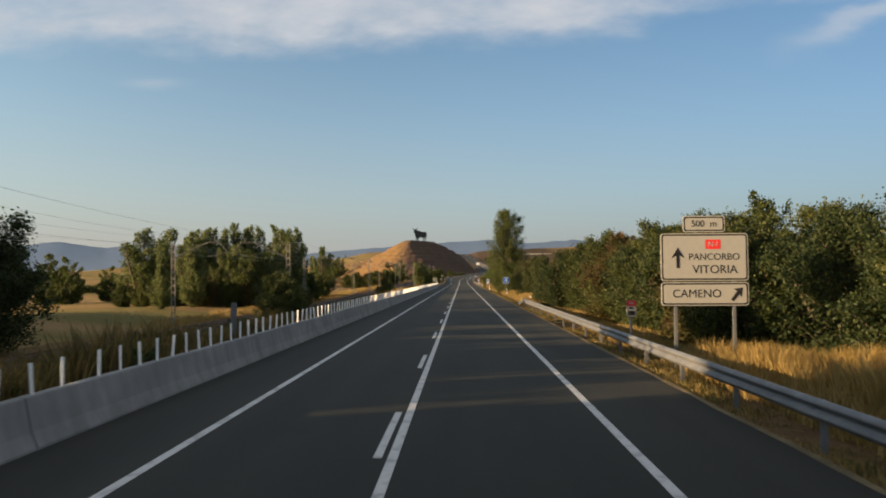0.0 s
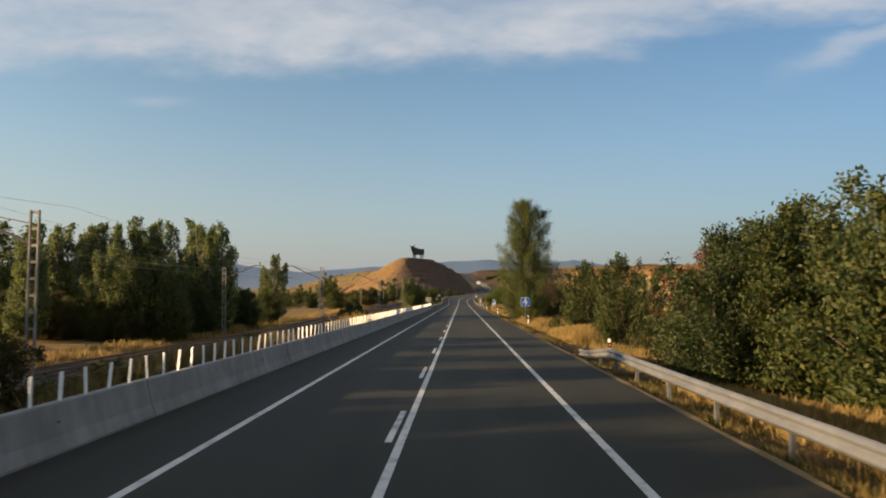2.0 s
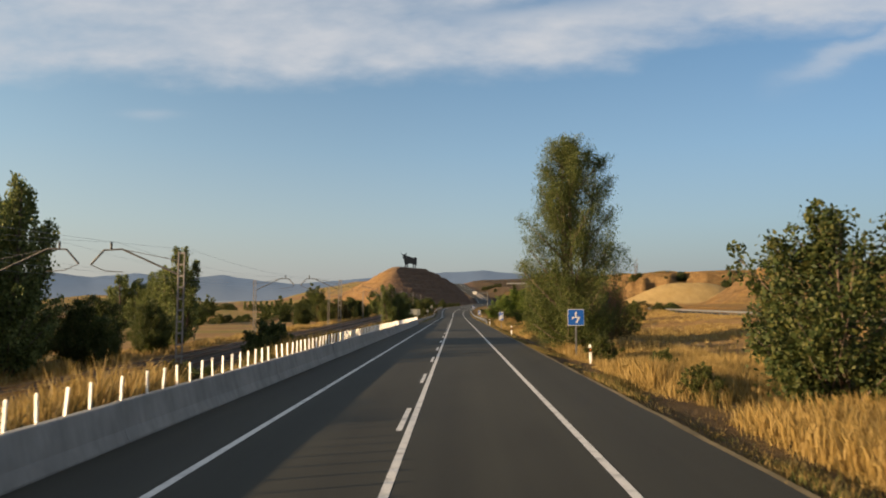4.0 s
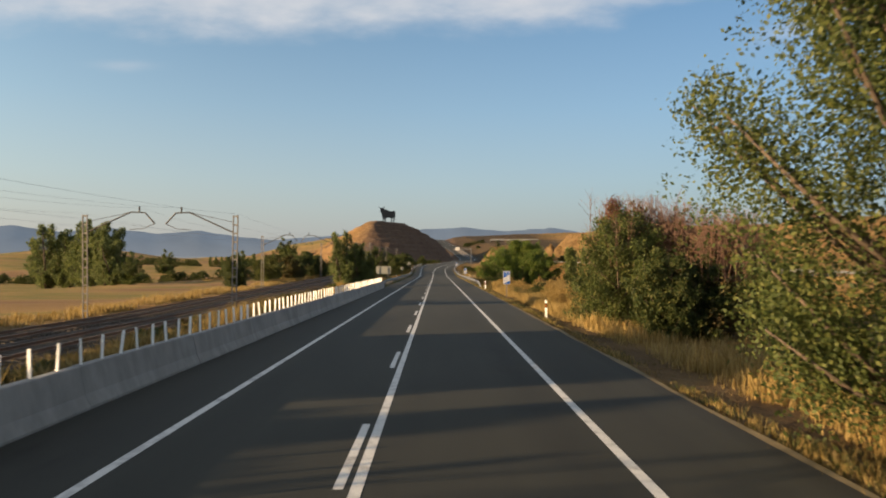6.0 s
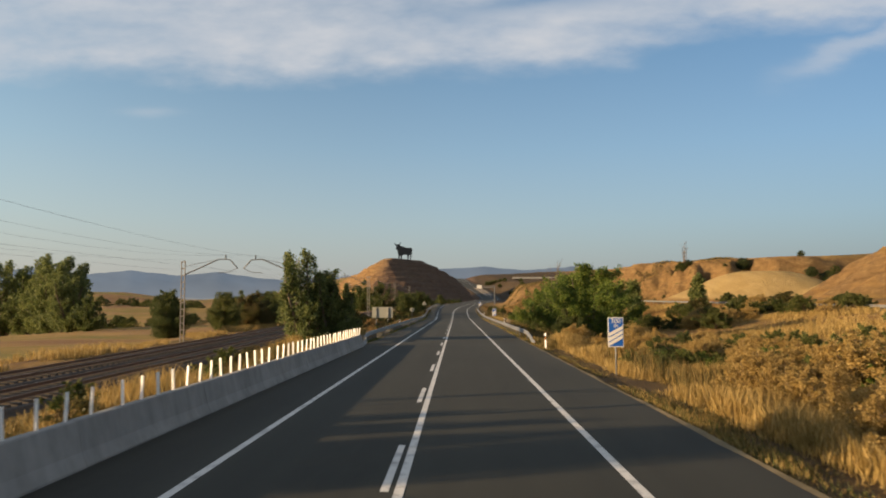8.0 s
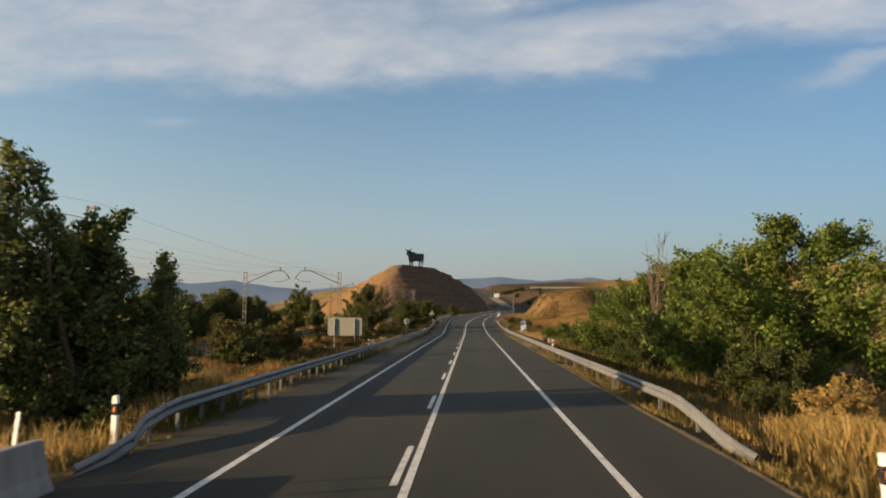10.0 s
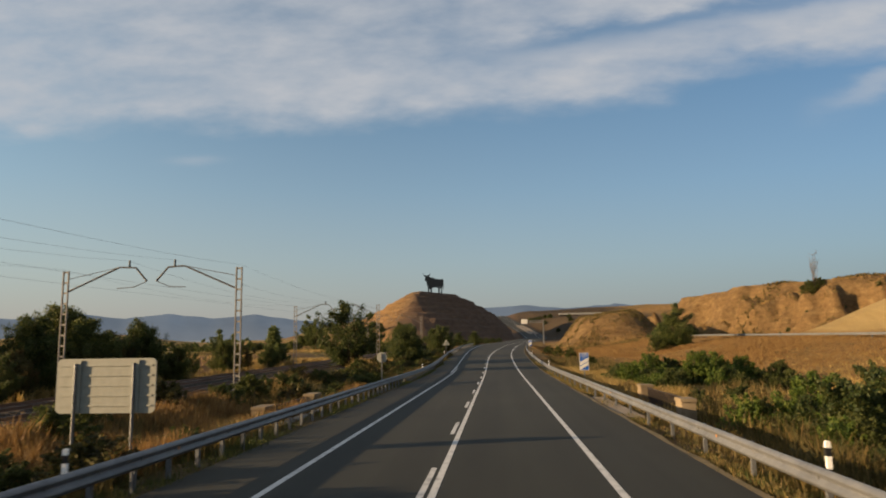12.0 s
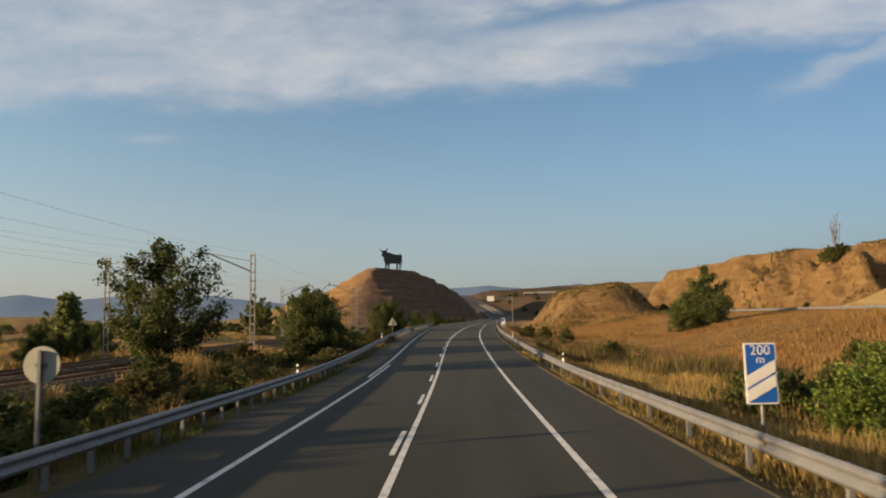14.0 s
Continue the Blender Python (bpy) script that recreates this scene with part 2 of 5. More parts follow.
    er = k.math("ADD", k.math("SQRT", k.math("ADD", k.math("MULTIPLY", ex, ex), k.math("MULTIPLY", ey, ey))), k.math("MULTIPLY", k.math("SUBTRACT", mid, 0.5), 0.12))
    stubble = k.ramp(k.noise(0.35, 4, p, (1, 0.2, 1)), [(0.3, (0.285, 0.20, 0.082)), (0.7, (0.36, 0.262, 0.115))])
    col = k.mix(k.ramp(er, [(0.84, 0.95), (0.93, 0.0)]), col, stubble)
    col = k.mix(0.5, col, k.ramp(fine, [(0.3, 0.55), (0.7, 1.0)]), "MULTIPLY")
    k.colour(col)
    k.bump(k.math("ADD", fine, k.math("MULTIPLY", mid, 2.0)), 0.8, 0.5)
    return k.m


def make_leaf(name, dark, mid, light, odd=None):
    k = Mat(name, 0.6, 0, 0.25)
    r = k.island()
    stops = [(0.0, dark), (0.55, mid), (1.0, light)]
    c = k.ramp(r, stops)
    if odd:
        c = k.mix(k.ramp(k.noise(0.8, 3), [(0.52, 0.0), (0.66, 0.6)]), c, odd)
    k.colour(c)
    tr = k.n.new("ShaderNodeBsdfTranslucent")
    k.l.new(c, tr.inputs[0])
    ms = k.n.new("ShaderNodeMixShader")
    ms.inputs[0].default_value = 0.42
    k.l.new(k.b.outputs[0], ms.inputs[1])
    k.l.new(tr.outputs[0], ms.inputs[2])
    k.l.new(ms.outputs[0], k.n["Material Output"].inputs[0])
    return k.m


def make_concrete(name, a, b):
    k = Mat(name, 0.9, 0, 0.2)
    n = k.noise(0.7, 6, k.pos())
    st = k.noise(3.0, 4, k.pos(), (1, 1, 0.12))
    c = k.ramp(n, [(0.3, a), (0.7, b)])
    c = k.mix(0.45, c, k.ramp(st, [(0.35, 0.6), (0.6, 1.0)]), "MULTIPLY")
    k.colour(c)
    k.bump(k.noise(25, 4, k.pos()), 0.25, 0.01)
    return k.m


def make_steel():
    k = Mat("galvanised_steel", 0.55, 0.25, 0.4)
    n = k.noise(1.2, 5, k.pos())
    k.colour(k.ramp(n, [(0.3, (0.10, 0.104, 0.11)), (0.7, (0.165, 0.168, 0.170))]))
    k.rough(k.ramp(k.noise(6, 4, k.pos()), [(0.3, 0.38), (0.7, 0.62)]))
    return k.m


ASPHALT, LINE, GROUND = make_asphalt(), make_line(), make_ground()
CONCRETE = make_concrete("concrete", (0.18, 0.18, 0.173), (0.27, 0.267, 0.254))
STONE = make_concrete("tan_stone", (0.13, 0.098, 0.062), (0.25, 0.195, 0.125))
SAND = make_concrete("sandy_soil", (0.09, 0.071, 0.038), (0.20, 0.152, 0.08))
# dusty kerb concrete; on the far lanes its paleness stands for sunlight
DUSTY_AND_LIT = make_concrete("dusty_concrete_and_lit_lane", (0.17, 0.135, 0.098), (0.28, 0.23, 0.17))
STEEL = make_steel()
WHITE = plain("white_plastic", (0.80, 0.79, 0.76), 0.5, 0, 0.08)
BLACK = plain("black_paint", (0.012, 0.012, 0.014), 0.6, 0, 0.3)
BOARD_BLACK = Mat("matt_black_board", 1.0, 0, 0.0).colour((0.012, 0.0165, 0.024)).m
# white sign paint, dimmed in colour for signs that stand in shade
SIGN_DIM_WHITE = plain("sign_white_dimmed", (0.315, 0.305, 0.27), 0.45, 0, 0.05)
SIGN_WHITE = plain("sign_white", (0.52, 0.51, 0.475), 0.45, 0, 0.04)
SIGN_BLUE = plain("sign_blue", (0.012, 0.08, 0.33), 0.4, 0, 0.08)
SIGN_RED = plain("sign_red", (0.62, 0.03, 0.03), 0.4, 0, 0.08)
SIGN_GREY = plain("sign_back_grey", (0.25, 0.25, 0.215), 0.55, 0.1, 0.08)
ORANGE = plain("orange_reflector", (0.85, 0.30, 0.03), 0.35)
DULL_ORANGE = plain("dull_reflector", (0.36, 0.17, 0.06), 0.5)
RUST = plain("weathered_mast_paint", (0.20, 0.185, 0.165), 0.7, 0.2, 0.25, 3.0)
ARM = plain("dark_arm_steel", (0.085, 0.08, 0.075), 0.65, 0.3, 0.25, 3.0)
BALLAST = plain("ballast", (0.052, 0.041, 0.032), 0.95, 0, 0.45, 7.0, 0.8)
SLEEPER = plain("weathered_sleeper", (0.085, 0.07, 0.055), 0.9, 0, 0.35, 4.0, 0.4)
RAIL = plain("rail_steel", (0.16, 0.10, 0.07), 0.5, 0.6)
WIRE = plain("wire", (0.33, 0.325, 0.31), 0.6, 0.2)
IRON = plain("dark_iron", (0.045, 0.035, 0.03), 0.6, 0.5)
BARK = plain("bark", (0.095, 0.07, 0.05), 0.9, 0, 0.4, 5.0, 0.6)
TWIG = plain("brown_twigs", (0.13, 0.075, 0.05), 0.85, 0, 0.35, 5.0)
BARE = plain("dead_wood", (0.115, 0.088, 0.068), 0.85, 0, 0.3, 5.0)
LEAF_POPLAR = make_leaf("poplar_leaf", (0.055, 0.078, 0.025), (0.12, 0.145, 0.044), (0.20, 0.215, 0.07))
LEAF_MID = make_leaf("mid_green_leaf", (0.036, 0.052, 0.014), (0.076, 0.098, 0.026), (0.144, 0.154, 0.042))
# deep green leaf; on the hedge its darkness also stands for shade
LEAF_DARK_SHADE = make_leaf("dark_shade_leaf", (0.015, 0.029, 0.010), (0.037, 0.054, 0.017), (0.076, 0.088, 0.029))
LEAF_GREEN = make_leaf("green_leaf", (0.021, 0.037, 0.010), (0.053, 0.070, 0.018), (0.108, 0.108, 0.030))
LEAF_OLIVE = make_leaf("olive_leaf", (0.033, 0.044, 0.012), (0.075, 0.087, 0.021), (0.135, 0.137, 0.036))
LEAF_TURN = make_leaf("turning_leaf", (0.031, 0.035, 0.011), (0.066, 0.062, 0.017), (0.117, 0.092, 0.028), (0.098, 0.055, 0.023))
LEAF_RED = make_leaf("red_leaf", (0.085, 0.032, 0.017), (0.153, 0.056, 0.031), (0.196, 0.098, 0.043))
LEAF_BRIGHT = make_leaf("bright_leaf", (0.037, 0.066, 0.011), (0.082, 0.123, 0.020), (0.172, 0.197, 0.034))
STRAW = make_leaf("straw", (0.20, 0.130, 0.037), (0.305, 0.210, 0.067), (0.41, 0.30, 0.118))
RUSTY = make_leaf("rusty_grass", (0.15, 0.082, 0.027), (0.225, 0.130, 0.044), (0.30, 0.19, 0.07))
WEED = make_leaf("weed", (0.063, 0.056, 0.018), (0.117, 0.090, 0.029), (0.225, 0.149, 0.050))

# ---- building helpers ----
rng = np.random.default_rng(7)


def thing(name, at=(0, 0, 0), label="", category="", group="", kind=""):
    ob = new(name)
    ob.empty_display_size = 0.3
    ob.matrix_basis = at if isinstance(at, Matrix) else Matrix.Translation(at)
    return tagged(ob, label, category, group, kind)


def put(name, me, material, parent=None, label="", smooth=False):
    if material:
        me.materials.clear()
        me.materials.append(material)
    if smooth:
        me.polygons.foreach_set("use_smooth", [True] * len(me.polygons))
    ob = new(name, me)
    if parent:
        ob.parent = parent
    return tagged(ob, label)


def part(name, bm, material, parent=None, label="", smooth=False):
    me = bpy.data.meshes.new(name)
    bm.to_mesh(me)
    bm.free()
    return put(name, me, material, parent, label, smooth)


def pydata(name, verts, faces, material, parent=None, label="", smooth=False):
    me = bpy.data.meshes.new(name)
    me.from_pydata([tuple(map(float, v)) for v in verts], [], [tuple(map(int, f)) for f in faces])
    return put(name, me, material, parent, label, smooth)


def box(bm, lo, hi, bevel=0.0):
    r = bmesh.ops.create_cube(bm, size=1)
    v = r["verts"]
    lo, hi = Vector(lo), Vector(hi)
    bmesh.ops.scale(bm, vec=hi - lo, verts=v)
    bmesh.ops.translate(bm, vec=(lo + hi) / 2, verts=v)
    if bevel:
        bmesh.ops.bevel(bm, geom=list({e for q in v for e in q.link_edges}), offset=bevel, segments=2, affect="EDGES")
    return bm


def bx(lo, hi, bevel=0.0):
    return box(bmesh.new(), lo, hi, bevel)


def tube(bm, pts, r0, r1=None, n=6):
    """A tapered tube along points."""
    r1 = r0 if r1 is None else r1
    pts = [Vector(p) for p in pts]
    rings = []
    for i, p in enumerate(pts):
        d = (pts[min(i + 1, len(pts) - 1)] - pts[max(i - 1, 0)]).normalized()
        a = d.cross(Vector((0, 0, 1)) if abs(d.z) < 0.9 else Vector((1, 0, 0))).normalized()
        b = d.cross(a)
        r = r0 + (r1 - r0) * i / max(1, len(pts) - 1)
        rings.append([bm.verts.new(p + (a * math.cos(2 * math.pi * j / n) + b * math.sin(2 * math.pi * j / n)) * r) for j in range(n)])
    for q, s in zip(rings, rings[1:]):
        for j in range(n):
            bm.faces.new((q[j], q[(j + 1) % n], s[(j + 1) % n], s[j]))
    bm.faces.new(rings[0][::-1])
    bm.faces.new(rings[-1])
    return bm


def plate(bm, outline, y0, y1):
    """An upright slab: an outline in x and z, from depth y0 to y1."""
    a = [bm.verts.new((x, y0, z)) for x, z in outline]
    b = [bm.verts.new((x, y1, z)) for x, z in outline]
    bm.faces.new(a)
    bm.faces.new(b[::-1])
    for i in range(len(a)):
        j = (i + 1) % len(a)
        bm.faces.new((a[j], a[i], b[i], b[j]))
    bmesh.ops.recalc_face_normals(bm, faces=bm.faces)
    return bm


def rounded(w, h, r, n=5, cx=0.0, cz=0.0):
    pts = []
    for sx, sz, a0 in ((1, 1, 0), (-1, 1, 90), (-1, -1, 180), (1, -1, 270)):
        for i in range(n + 1):
            a = radians(a0 + 90 * i / n)
            pts.append((cx + sx * (w / 2 - r) + r * math.cos(a), cz + sz * (h / 2 - r) + r * math.sin(a)))
    return pts


def words(name, text, size, at, material, parent, label=""):
    """Raised letters that face -y, centred at a place of their parent; each letter is a part."""
    cu = bpy.data.curves.new(name, "FONT")
    cu.body, cu.size, cu.align_x, cu.align_y, cu.extrude, cu.offset = text, size, "CENTER", "CENTER", 0.002, 0.0
    tmp = bpy.data.objects.new(name, cu)
    scene.collection.objects.link(tmp)
    bpy.context.view_layer.update()
    me = bpy.data.meshes.new_from_object(tmp.evaluated_get(bpy.context.evaluated_depsgraph_get()))
    bpy.data.objects.remove(tmp)
    bm = bmesh.new()
    bm.from_mesh(me)
    bmesh.ops.remove_doubles(bm, verts=bm.verts, dist=1e-5)
    bmesh.ops.triangulate(bm, faces=bm.faces)
    left = set(bm.verts)
    while left:
        todo, island = [left.pop()], set()
        while todo:
            v = todo.pop()
            island.add(v)
            for e in v.link_edges:
                o = e.other_vert(v)
                if o in left:
                    left.discard(o)
                    todo.append(o)
        vs = list(island)
        idx = {v: i for i, v in enumerate(vs)}
        fs = {f for v in vs for f in v.link_faces}
        ob = pydata("letter", [v.co for v in vs], [[idx[v] for v in f.verts] for f in fs], material, parent)
        ob.matrix_basis = pose(*at, 90, 0, 0)
    bm.free()


def smooth(a):
    a = max(0.0, min(1.0, a))
    return a * a * (3 - 2 * a)


def ease(t, a, b):
    return smooth((t - a) / (b - a))


# ---- the lie of the land ----
BEND_Y = [-200, 285, 344, 397, 470, 553, 650, 750, 850, 950, 1050, 1200, 1460, 1700]
BEND_X = [0, 0, 0.1, 2.0, 6.2, 12.8, 24, 32, 26, 13, 3, -6, -12, -15]
BEND_Z = [0, 0, 1.2, 2.25, 3.4, 4.5, 6.5, 9.0, 18, 29, 38, 42, 44, 44]


def hermite(y, ys, vs):
    if y <= ys[0]:
        return vs[0]
    for i in range(len(ys) - 1):
        if y <= ys[i + 1]:
            s = lambda j: 0 if j <= 1 or j >= len(ys) - 1 else (vs[j + 1] - vs[j - 1]) / (ys[j + 1] - ys[j - 1])
            h = ys[i + 1] - ys[i]
            t = (y - ys[i]) / h
            return (vs[i] * (2 * t**3 - 3 * t**2 + 1) + h * s(i) * (t**3 - 2 * t**2 + t) + vs[i + 1] * (-2 * t**3 + 3 * t**2) + h * s(i + 1) * (t**3 - t**2))
    return vs[-1]


def road_x(y):
    return hermite(y, BEND_Y, BEND_X)


def road_z(y):
    return hermite(y, BEND_Y, BEND_Z)


def rail_z(y):
    return -0.9 - 0.5 * ease(y, 150, 110) + 0.013 * max(0.0, min(y, 420) - 160)


def fbm(x, y, s, o=4):
    return noise.fractal(Vector((x / s, y / s, 0.37)), 1.0, 2.0, o)


def bull_hill(x, y):
    """A flat-topped hill whose planes meet in a crest towards the road."""
    x += 2.5 * fbm(x, y, 28)
    y += 3.0 * fbm(x + 90, y, 28)
    u, v = x + 45, y - 676
    falls = (0.56 * (-0.80 * u - 0.60 * v), 0.64 * (0.86 * (u + 8) - 0.51 * v), 0.42 * (x + 29), 1.0 * (x + 6), 0.43 * (-55 - x), 0.4 * (y - 790))
    d = sum(max(0.0, f) ** 2.4 for f in falls) ** (1 / 2.4)
    h = 40.0 - d + 1.3 * fbm(x, y, 9) * min(1, d / 3)
    k = h / 4.0
    # level beds stand out as small steps
    return 4.0 * (math.floor(k) + smooth((k - math.floor(k)) * 1.9 - 0.45)) * 0.75 + h * 0.25 if h < 37 else h


def mesa(x, y, cx, cy, rx, ry, h, edge, p=4.0):
    """A level-topped hill with a steep, gullied rim."""
    d = (abs((x - cx) / rx) ** p + abs((y - cy) / ry) ** p) ** (1 / p)
    d += 0.12 * fbm(x, y, 24) + 0.05 * fbm(x, y, 8)
    return h * smooth((1.0 + edge - d) / edge)


def east_level(y):
    """The level of the side road that runs east of the main one."""
    return 1.25 + 0.0125 * (min(max(y, 120), 480) - 170)


def land(x, y):
    xc, zc = road_x(y), road_z(y)
    r = x - xc
    z = zc - 0.06
    if r > 0:
        z -= 0.25 * ease(r, 6.2, 7.6) + 0.35 * ease(r, 8.2, 11)
        w = ease(r, 9, 26)
        z += w * 0.5 * fbm(x, y, 22)
        k = ease(x, 20, 46) * ease(y, 60, 190) * (1 - ease(y, 560, 740))
        z = z * (1 - k) + (east_level(y) - 0.05) * k + 1.4 * ease(x, 54, 120) * (1 + fbm(x, y, 60))
        q = ease(r, 10, 24)
        h = mesa(x, y, 36, 447, 7, 13, 1.0, 1.7, 2.3)
        rill = fbm(x * 1.0 + 0.2 * y, 7.0, 3.0, 3)
        z += q * (8.4 * h + h * (1 - h) * (3.0 * rill + 1.6 * fbm(x, y, 4)))
        # a smooth rounded stubble field that lies in front of the cliff
        e = math.hypot((x - 106) / 38, (y - 388) / 25)
        dome = smooth((1.05 - e) / 0.9)
        k = mesa(x - 0.15 * max(0, y - 420), y, 178, 520, 104, 100, 1.0, 0.21, 3.2) * (1 - smooth((1.02 - e) / 0.3))
        z += q * (15.6 * k + 4 * k * (1 - k) * (2.6 * fbm(x, y, 10) + 1.9 * fbm(x, y, 4.5) + 0.9 * fbm(x, y, 2.4)) - 4.0 * (k * (1 - k)) ** 0.5 * math.exp(-((x - 100 - 0.5 * (y - 420)) / 4.5) ** 2))
        z += q * mesa(x, y, 172, 330, 52, 42, 13.0, 0.55, 2.2) * (1 + 0.12 * fbm(x, y, 7))
        if dome > 0:
            z = max(z, east_level(y) + 10.2 * dome)
        z += 4 * ease(x, 110, 260) * ease(y, 230, 420)
        z += 11 * ease(y, 620, 800) * (1 - 0.5 * ease(y, 800, 950)) * ease(r, 9, 38)
    else:
        d = -r
        z -= 0.75 * ease(d, 6.6, 9.5)
        k = ease(d, 9, 13) * (1 - ease(y, 380, 470))
        z = z * (1 - k) + (rail_z(y) - 0.35) * k
        k = ease(d, 26, 40)
        fz = -1.6 - 5.4 * ease(d, 40, 180) + 0.8 * fbm(x, y, 60) + (15 + 9 * fbm(x, y, 170)) * ease(y, 420, 760) * ease(d, 40, 160)
        fz += zc * ease(y, 780, 960) * (1 - ease(d, 60, 300))
        z = z * (1 - k) + fz * k + mesa(x, y, -52, 368, 16, 22, 3.4, 0.7, 2.3) * k
    if y > 540:
        z = max(z, bull_hill(x, y) - 45 * ease(r, -20, -6) - 40 * ease(y, 770, 840)) if r < -6 else z
    if y > 800:
        z += 4 * ease(y, 800, 1500) * ease(abs(r), 8, 120)
    far = math.hypot(x, y)
    if far > 1500:
        z = z * (1 - ease(far, 1500, 2600)) + 10 * ease(far, 1500, 2600)
    return z


def graded(stops):
    out = []
    for a, b, s in stops:
        n = max(1, round((b - a) / s))
        out += [a + (b - a) * i / n for i in range(n)]
    return out + [stops[-1][1]]


def make_land():
    xs = graded([(-4600, -1000, 400), (-1000, -300, 50), (-300, -110, 10), (-110, -80, 3), (-80, -14, 1.5), (-14, 14, 1.4), (14, 30, 2), (30, 46, 1), (46, 112, 1.4), (112, 150, 3), (150, 320, 10), (320, 1000, 50), (1000, 4600, 400)])
    ys = graded([(-1200, -100, 100), (-100, -10, 10), (-10, 300, 4), (300, 360, 3), (360, 404, 2), (404, 456, 1.2), (456, 480, 2), (480, 560, 3), (560, 640, 4), (640, 740, 1.5), (740, 1000, 10), (1000, 1600, 30), (1600, 4700, 300)])
    verts = [(x, y, land(x, y)) for y in ys for x in xs]
    w = len(xs)
    faces = [(j * w + i, j * w + i + 1, (j + 1) * w + i + 1, (j + 1) * w + i) for j in range(len(ys) - 1) for i in range(w - 1)]
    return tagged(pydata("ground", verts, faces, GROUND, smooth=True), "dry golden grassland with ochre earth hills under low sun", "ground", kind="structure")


make_land()


def ribbon(name, ys, left, right, dz, material, parent=None, label=""):
    """A strip that follows the road between two offsets from its middle."""
    v, f = [], []
    for y in ys:
        for o in (left, right):
            o = o(y) if callable(o) else o
            v.append((road_x(y) + o, y, road_z(y) + dz))
    for i in range(len(ys) - 1):
        f.append((2 * i, 2 * i + 1, 2 * i + 3, 2 * i + 2))
    return pydata(name, v, f, material, parent, label)


def steps(a, b, s):
    n = max(1, round((b - a) / s))
    return [a + (b - a) * i / n for i in range(n + 1)]


LONG = steps(-60, 280, 20) + steps(285, 1700, 5)


def left_edge(y):
    return -5.5 if y < 200 else -5.75 - 5.5 * ease(y, 290, 470)


road = ribbon("road", LONG, left_edge, 6.1, 0.0, ASPHALT)
tagged(road, "worn dark grey asphalt road with white lines", "road", kind="structure")
# pale strips over the asphalt: sunlight on the lanes put into colour
for a, b in ((-3.9, -0.5), (0.5, 3.9)):
    tagged(ribbon("far_road", steps(790, 885, 5), a, b, 0.05, DUSTY_AND_LIT), "lane of the far road climbing a hill, coloured pale for sunlight", "road", kind="structure")
tagged(ribbon("road_edge", steps(-60, 420, 1.5), lambda y: 6.04 + 0.06 * fbm(0, y, 1.5), lambda y: 6.19 + 0.10 * fbm(9, y, 3.0), 0.004, SAND), "sandy gravel edge of the asphalt", "road edge", kind="structure")
ribbon("centre_line", LONG, -0.075, 0.075, 0.005, LINE, road, "solid white centre line")
ribbon("edge_line", LONG, 3.52, 3.68, 0.005, LINE, road, "solid white edge line")
ribbon("edge_line", steps(-60, 306, 12), -3.46, -3.30, 0.005, LINE, road, "solid white edge line")
ribbon("edge_line", steps(297, 1200, 6), lambda y: -3.76 - 5.6 * ease(y, 300, 480), lambda y: -3.60 - 5.6 * ease(y, 300, 480), 0.005, LINE, road, "solid white edge line")
DASH = ((-7, -61), (0, 9.58), (6, 69.55), (12, 129.3), (14, 148.9), (20, 206.2), (24, 245.1), (27, 274.5), (60, 598))
for i in range(-5, 52):
    y0 = float(np.interp(i, [d[0] for d in DASH], [d[1] for d in DASH]))
    ribbon("dash", [y0, y0 + 3.45], -0.29, -0.16, 0.005, LINE, road)

# ---- concrete barrier with white slats ----
def make_barrier():
    b = thing("concrete_barrier", (-5.5, -20, 0), "long grey concrete road barrier topped with white slats", "barrier")
    prof = [(0, -0.1), (0, 0.04), (-0.10, 0.27), (-0.215, 0.775), (-0.235, 0.80), (-0.385, 0.80), (-0.405, 0.775), (-0.52, 0.27), (-0.62, 0.04), (-0.62, -0.1)]
    seg, end = 6.0, 216.0
    n = int(end / seg)
    bm = bmesh.new()
    plate(bm, prof, 0.012, seg - 0.012)
    me = bpy.data.meshes.new("wall_block")
    bm.to_mesh(me)
    bm.free()
    for i in range(n):
        o = put("wall_block", me, CONCRETE if i == 0 else None, b)
        o.location = (rng.normal(0, 0.008), i * seg, rng.normal(0, 0.005))
    sm = bx((-0.038, -0.012, 0), (0.038, 0.012, 0.50), 0.008)
    sme = bpy.data.meshes.new("slat")
    sm.to_mesh(sme)
    sm.free()
    k = 0
    y = 8.0
    while y < end - 0.3:
        o = put("slat", sme, WHITE if k == 0 else None, b)
        o.matrix_basis = pose(-0.31, y, 0.80, rng.normal(0, 2.5), rng.normal(0, 2.5), rng.normal(-20, 9))
        y += 0.83 if rng.random() > 0.04 else 1.2
        k += 1
    hole = bx((-0.02, -0.05, -0.05), (0.03, 0.05, 0.05), 0.01)
    hme = bpy.data.meshes.new("bolt_socket")
    hole.to_mesh(hme)
    hole.free()
    for i in range(n):
        o = put("bolt_socket", hme, BLACK if i == 0 else None, b)
        o.matrix_basis = pose(-0.185, i * seg + 2.6, 0.46, 0, -6, 0)
    return b


make_barrier()


# ---- steel guard rails ----
W_PROF = [(a * 1.1, b * 1.12) for a, b in [(0.0, 0.155), (0.03, 0.15), (0.075, 0.10), (0.08, 0.075), (0.01, 0.02), (0.0, 0.0), (0.01, -0.02), (0.08, -0.075), (0.075, -0.10), (0.03, -0.15), (0.0, -0.155)]]


